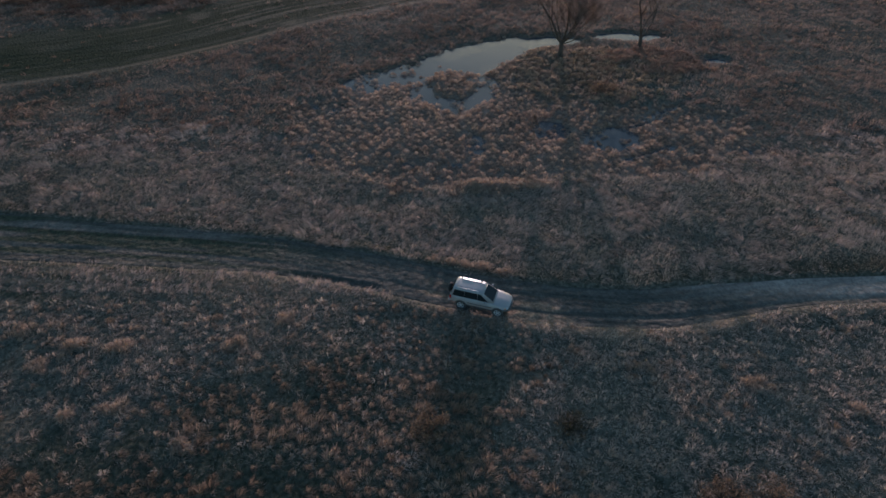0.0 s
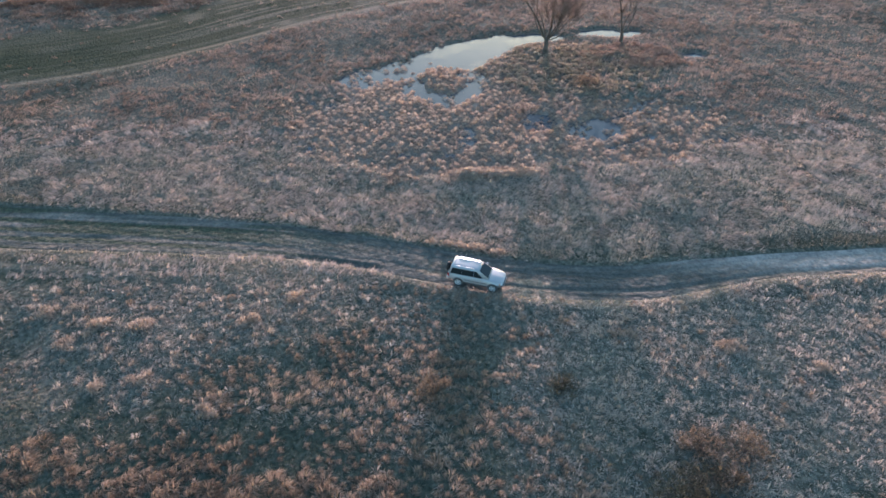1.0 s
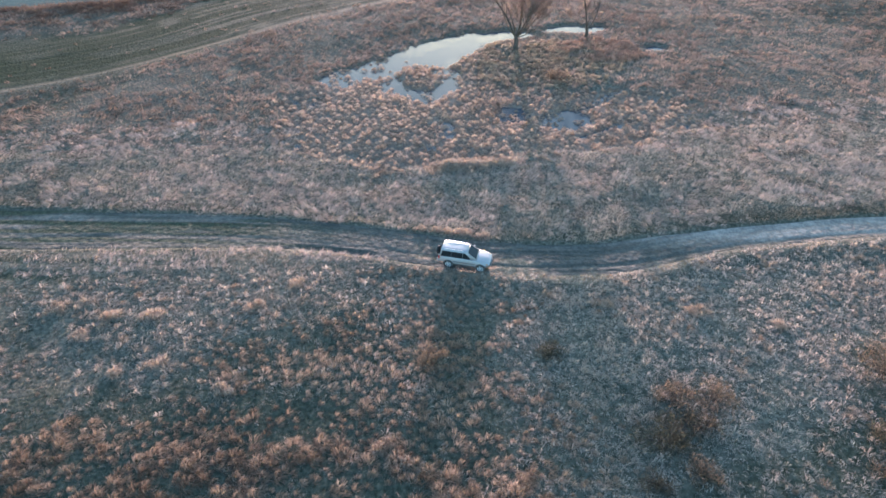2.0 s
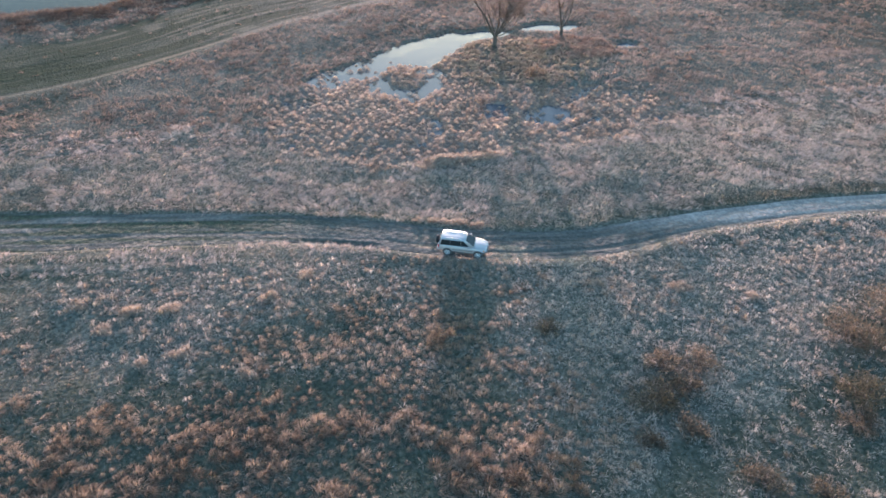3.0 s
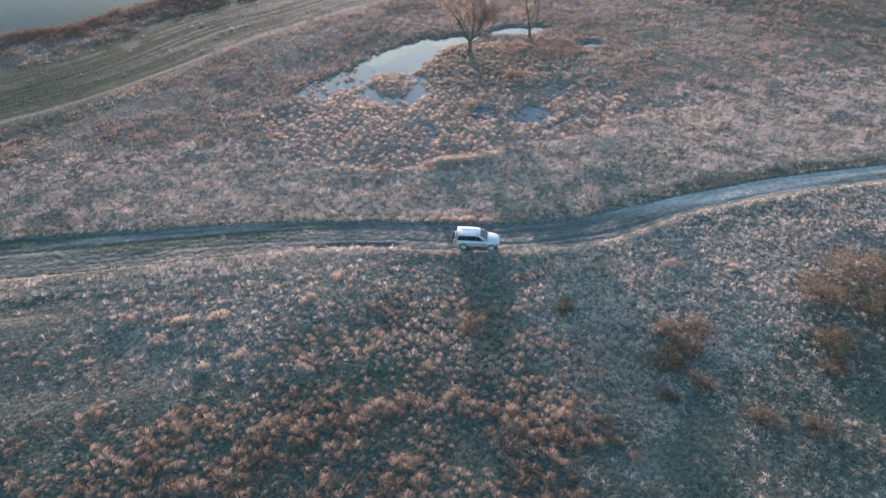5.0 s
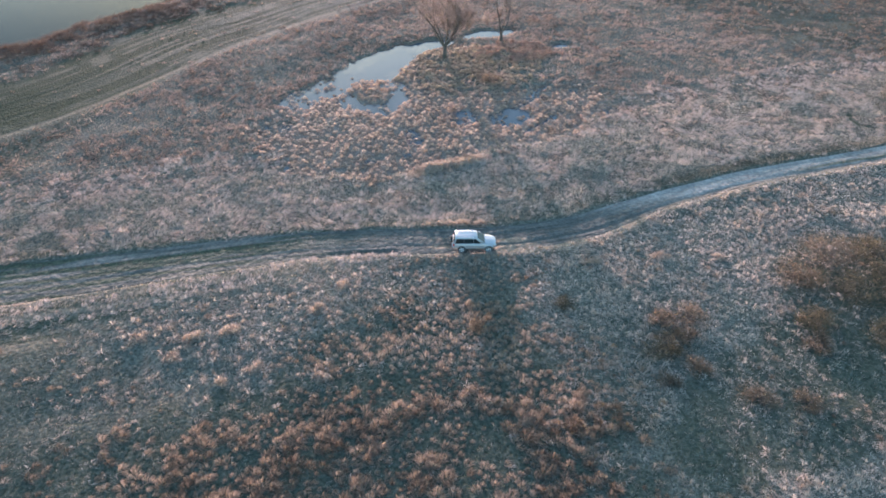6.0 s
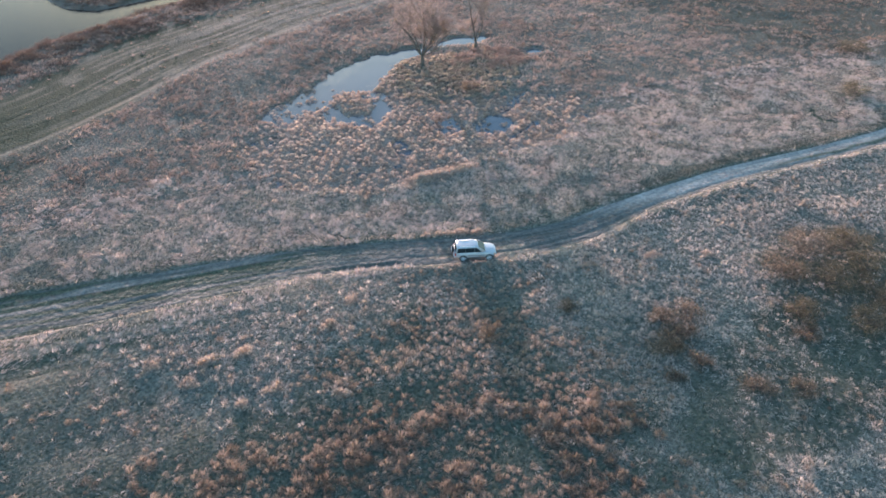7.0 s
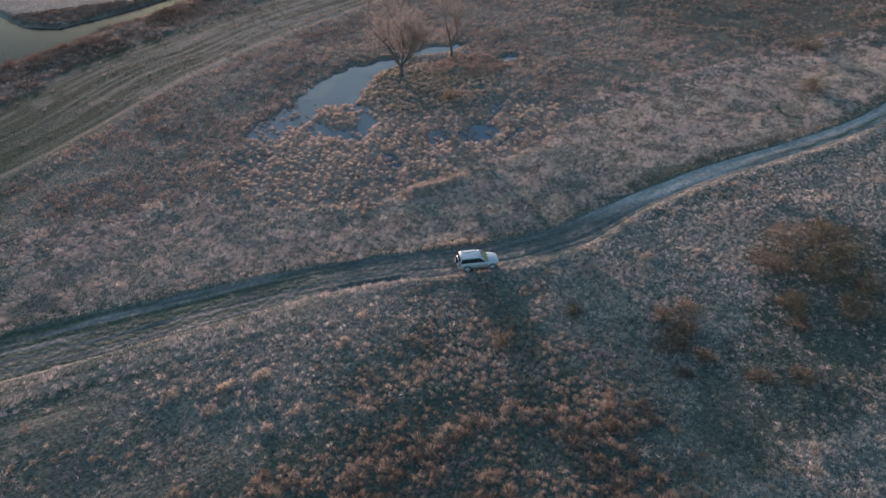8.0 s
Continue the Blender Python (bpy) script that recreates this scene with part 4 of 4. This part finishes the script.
LAMP_RED = plain_material("red_lamp", (0.35, 0.02, 0.015), 0.15)
LAMP_AMBER = plain_material("amber_lamp", (0.6, 0.22, 0.03), 0.15)


def loft(stations):
    """A closed body through half sections (x, [(y, z), ...]), mirrored across y = 0."""
    bm = bmesh.new()
    rows = []
    for x, half in stations:
        ring = [(y, z) for y, z in half] + [(-y, z) for y, z in reversed(half)]
        rows.append([bm.verts.new((x, y, z)) for y, z in ring])
    n = len(rows[0])
    for a, b in zip(rows[:-1], rows[1:]):
        for k in range(n):
            bm.faces.new((a[k], a[(k + 1) % n], b[(k + 1) % n], b[k]))
    bm.faces.new(rows[0])
    bm.faces.new(rows[-1])
    return bm


def panel(corners, thick=0.012):
    """A thin plate over four corners, raised along its normal."""
    bm = bmesh.new()
    p = [Vector(c) for c in corners]
    nrm = (p[1] - p[0]).cross(p[3] - p[0]).normalized() * thick
    lo, hi = [bm.verts.new(c - nrm) for c in p], [bm.verts.new(c + nrm) for c in p]
    bm.faces.new(lo)
    bm.faces.new(hi)
    for k in range(4):
        bm.faces.new((lo[k], lo[(k + 1) % 4], hi[(k + 1) % 4], hi[k]))
    return bm


def box(x0, x1, y0, y1, z0, z1, bevel=0.02):
    bm = bmesh.new()
    bmesh.ops.create_cube(bm, size=1)
    for v in bm.verts:
        v.co = ((x0 + x1) / 2 + v.co.x * (x1 - x0), (y0 + y1) / 2 + v.co.y * (y1 - y0), (z0 + z1) / 2 + v.co.z * (z1 - z0))
    bmesh.ops.bevel(bm, geom=bm.edges[:], offset=bevel, segments=2, affect="EDGES")
    return bm


def lathe(profile, segments=28):
    """A turned body about the y axis from (y, radius)."""
    bm = bmesh.new()
    rows = [[bm.verts.new((math.cos(a) * r, y, math.sin(a) * r)) for a in [2 * math.pi * k / segments for k in range(segments)]] for y, r in profile]
    for a, b in zip(rows[:-1], rows[1:]):
        for k in range(segments):
            bm.faces.new((a[k], a[(k + 1) % segments], b[(k + 1) % segments], b[k]))
    bm.faces.new(rows[0])
    bm.faces.new(rows[-1])
    return bm


def wheel_part(name, car, x, y, z, turn=0.0):
    """Tyre with its rim and spokes; the outer face looks along +y before the turn about z."""
    tyre = part(name, lathe([(-0.10, 0.22), (-0.11, 0.30), (-0.085, 0.345), (0.085, 0.345), (0.11, 0.30), (0.10, 0.22)]), RUBBER, car, "black tyre on a silver rim", True)
    tyre.matrix_local = Matrix.Translation((x, y, z)) @ Matrix.Rotation(turn, 4, "Z")
    bm = lathe([(0.02, 0.215), (0.115, 0.255), (0.118, 0.225), (0.085, 0.20), (0.085, 0.05), (0.11, 0.045)], 24)
    for k in range(5):
        spoke = bmesh.ops.create_cube(bm, size=1)["verts"]
        a = 2 * math.pi * k / 5
        for v in spoke:
            u, w, t = 0.13 + v.co.x * 0.19, 0.10 + v.co.y * 0.04, v.co.z * 0.06
            v.co = (math.cos(a) * u - math.sin(a) * t, w, math.sin(a) * u + math.cos(a) * t)
    part("rim", bm, ALLOY, tyre, "silver five-spoke rim")
    return tyre


def build_car(x, y, z, heading):
    car = new("car")
    car.matrix_world = pose(x, y, z, 0, 0, heading) @ Matrix.Diagonal((0.965, 0.98, 0.94, 1))

    def section(sx, w, low, belt, crown):
        return sx, [(0.0, low), (w * 0.86, low), (w * 0.97, low + 0.10), (w, low + 0.28), (w, belt - 0.26), (w * 0.97, belt - 0.06), (w * 0.90, belt), (w * 0.6, belt + crown * 0.7), (0.0, belt + crown)]
    lower = loft([section(-2.22, 0.74, 0.50, 0.98, 0.0), section(-2.16, 0.82, 0.42, 1.03, 0.01), section(-1.7, 0.875, 0.38, 1.05, 0.02), section(-0.4, 0.885, 0.36, 1.05, 0.02),
                  section(0.72, 0.885, 0.36, 1.02, 0.045), section(1.3, 0.88, 0.37, 0.95, 0.065), section(1.75, 0.84, 0.38, 0.87, 0.06), section(1.95, 0.74, 0.40, 0.80, 0.055), section(2.08, 0.60, 0.43, 0.73, 0.04), section(2.14, 0.44, 0.47, 0.66, 0.01)])
    part("body", lower, PAINT, car, "white painted lower body", True)
    # cabin: outlines at the waist and at the roof
    lo_z, hi_z = 1.02, 1.64
    cabin = bmesh.new()
    low = [(-2.14, 0.74), (-2.0, 0.80), (0.60, 0.80), (1.02, 0.68)]
    top = [(-2.0, 0.60), (-1.88, 0.665), (0.02, 0.665), (0.18, 0.60)]
    rings = []
    for outline, zz in ((low, lo_z), (top, hi_z - 0.05), ([(a * 0.975, b * 0.93) for a, b in top], hi_z), ([(a * 0.85, b * 0.5) for a, b in top], hi_z + 0.03)):
        pts = outline + [(a, -b) for a, b in reversed(outline)]
        rings.append([cabin.verts.new((a, b, zz)) for a, b in pts])
    for a, b in zip(rings[:-1], rings[1:]):
        for k in range(8):
            cabin.faces.new((a[k], a[(k + 1) % 8], b[(k + 1) % 8], b[k]))
    cabin.faces.new(rings[-1])
    cabin.faces.new(rings[0])
    bmesh.ops.bevel(cabin, geom=[e for e in cabin.edges if e.calc_face_angle(0) > 0.25 and max(v.co.z for v in e.verts) > lo_z + 0.01], offset=0.05, segments=3, affect="EDGES", clamp_overlap=True)
    part("cabin", cabin, PAINT, car, "white pillars and roof", True)

    def side(px, h, s):
        """A point on the cabin's side at length px and height share h."""
        return (px + (0.05 if px < -1.5 else 0) * h, s * (0.80 + (0.665 - 0.80) * h + 0.004), lo_z + h * (hi_z - 0.05 - lo_z))
    for s in (-1, 1):
        for a, b, ta, tb in ((-2.0, -1.13, -1.92, -1.13), (-1.115, -0.19, -1.115, -0.19), (-0.165, 0.58, -0.165, 0.03)):
            c = [side(a, 0.07, s), side(b, 0.07, s), side(tb, 0.92, s), side(ta, 0.92, s)]
            part("side_window", panel(c), GLASS, car, "dark tinted side window")
        part("sill_trim", box(-0.92, 0.92, s * 0.885 - 0.02, s * 0.885 + 0.02, 0.36, 0.47), PLASTIC, car, "dark sill trim")
        part("side_moulding", box(-0.9, 0.88, s * 0.888 - 0.012, s * 0.888 + 0.012, 0.66, 0.72, 0.006), PLASTIC, car, "grey rubbing strip")
        for dx in (-0.18, 0.62):
            part("door_handle", box(dx - 0.42, dx - 0.26, s * 0.885 - 0.02, s * 0.885 + 0.02, 0.88, 0.92, 0.008), PAINT, car)
        mirror = part("mirror", box(0.42, 0.56, s * 0.99 - 0.10, s * 0.99 + 0.10, 1.06, 1.20, 0.03), PAINT, car, "white door mirror")
        part("mirror_glass", box(0.412, 0.418, s * 0.99 - 0.08, s * 0.99 + 0.08, 1.08, 1.18, 0.001), GLASS, mirror)
        part("roof_rail", tube([(Vector((-1.75, s * 0.56, 1.63)), 0.03), (Vector((-1.6, s * 0.57, 1.70)), 0.03), (Vector((-0.3, s * 0.57, 1.70)), 0.03), (Vector((-0.15, s * 0.56, 1.63)), 0.03)]), ALLOY, car, "silver roof rail")
        part("headlight", box(1.86, 2.02, s * 0.57 - 0.13, s * 0.57 + 0.13, 0.64, 0.79, 0.03), LAMP_CLEAR, car, "clear headlight")
        part("indicator", box(1.80, 1.91, s * 0.755 - 0.03, s * 0.755 + 0.03, 0.68, 0.79, 0.015), LAMP_AMBER, car, "amber corner lamp")
        part("tail_light", box(-2.21, -2.08, s * 0.78 - 0.06, s * 0.78 + 0.06, 0.72, 1.02, 0.02), LAMP_RED, car, "red tail lamp")
        for ax in (-1.35, 1.35):
            arch = lathe([(-0.01, 0.42), (0.01, 0.42), (0.012, 0.40)])
            ob = part("wheel_arch", arch, PLASTIC, car, "dark wheel arch")
            ob.matrix_local = Matrix.Translation((ax, s * 0.885, 0.38))
            wheel_part("wheel", car, ax, s * 0.80, 0.345, 0.0 if s > 0 else math.pi)
    part("windscreen", panel([(0.93, -0.63, 1.08), (0.93, 0.63, 1.08), (0.245, 0.55, 1.55), (0.245, -0.55, 1.55)], 0.012), GLASS, car, "raked dark windscreen")
    part("rear_window", panel([(-2.13, 0.64, 1.10), (-2.13, -0.64, 1.10), (-2.04, -0.55, 1.52), (-2.04, 0.55, 1.52)], 0.02), GLASS, car, "dark rear window")
    part("front_bumper", box(1.96, 2.17, -0.60, 0.60, 0.40, 0.60, 0.07), PAINT, car)
    part("grille", box(2.06, 2.15, -0.40, 0.40, 0.60, 0.73, 0.015), PLASTIC, car, "dark grille")
    part("rear_bumper", box(-2.32, -2.08, -0.80, 0.80, 0.42, 0.62, 0.05), PAINT, car)
    spare = wheel_part("spare_wheel", car, -2.36, 0.05, 0.98, radians(90))
    spare["label"] = "black spare tyre carried on the tailgate"
    part("aerial", tube([(Vector((0.6, 0.78, 1.05)), 0.006), (Vector((0.3, 0.8, 1.75)), 0.004)]), PLASTIC, car)
    return tagged(car, "white five-door off-road wagon with spare wheel, on the track", "car")


build_car(2.36, 31.28, -0.13, -17.5)
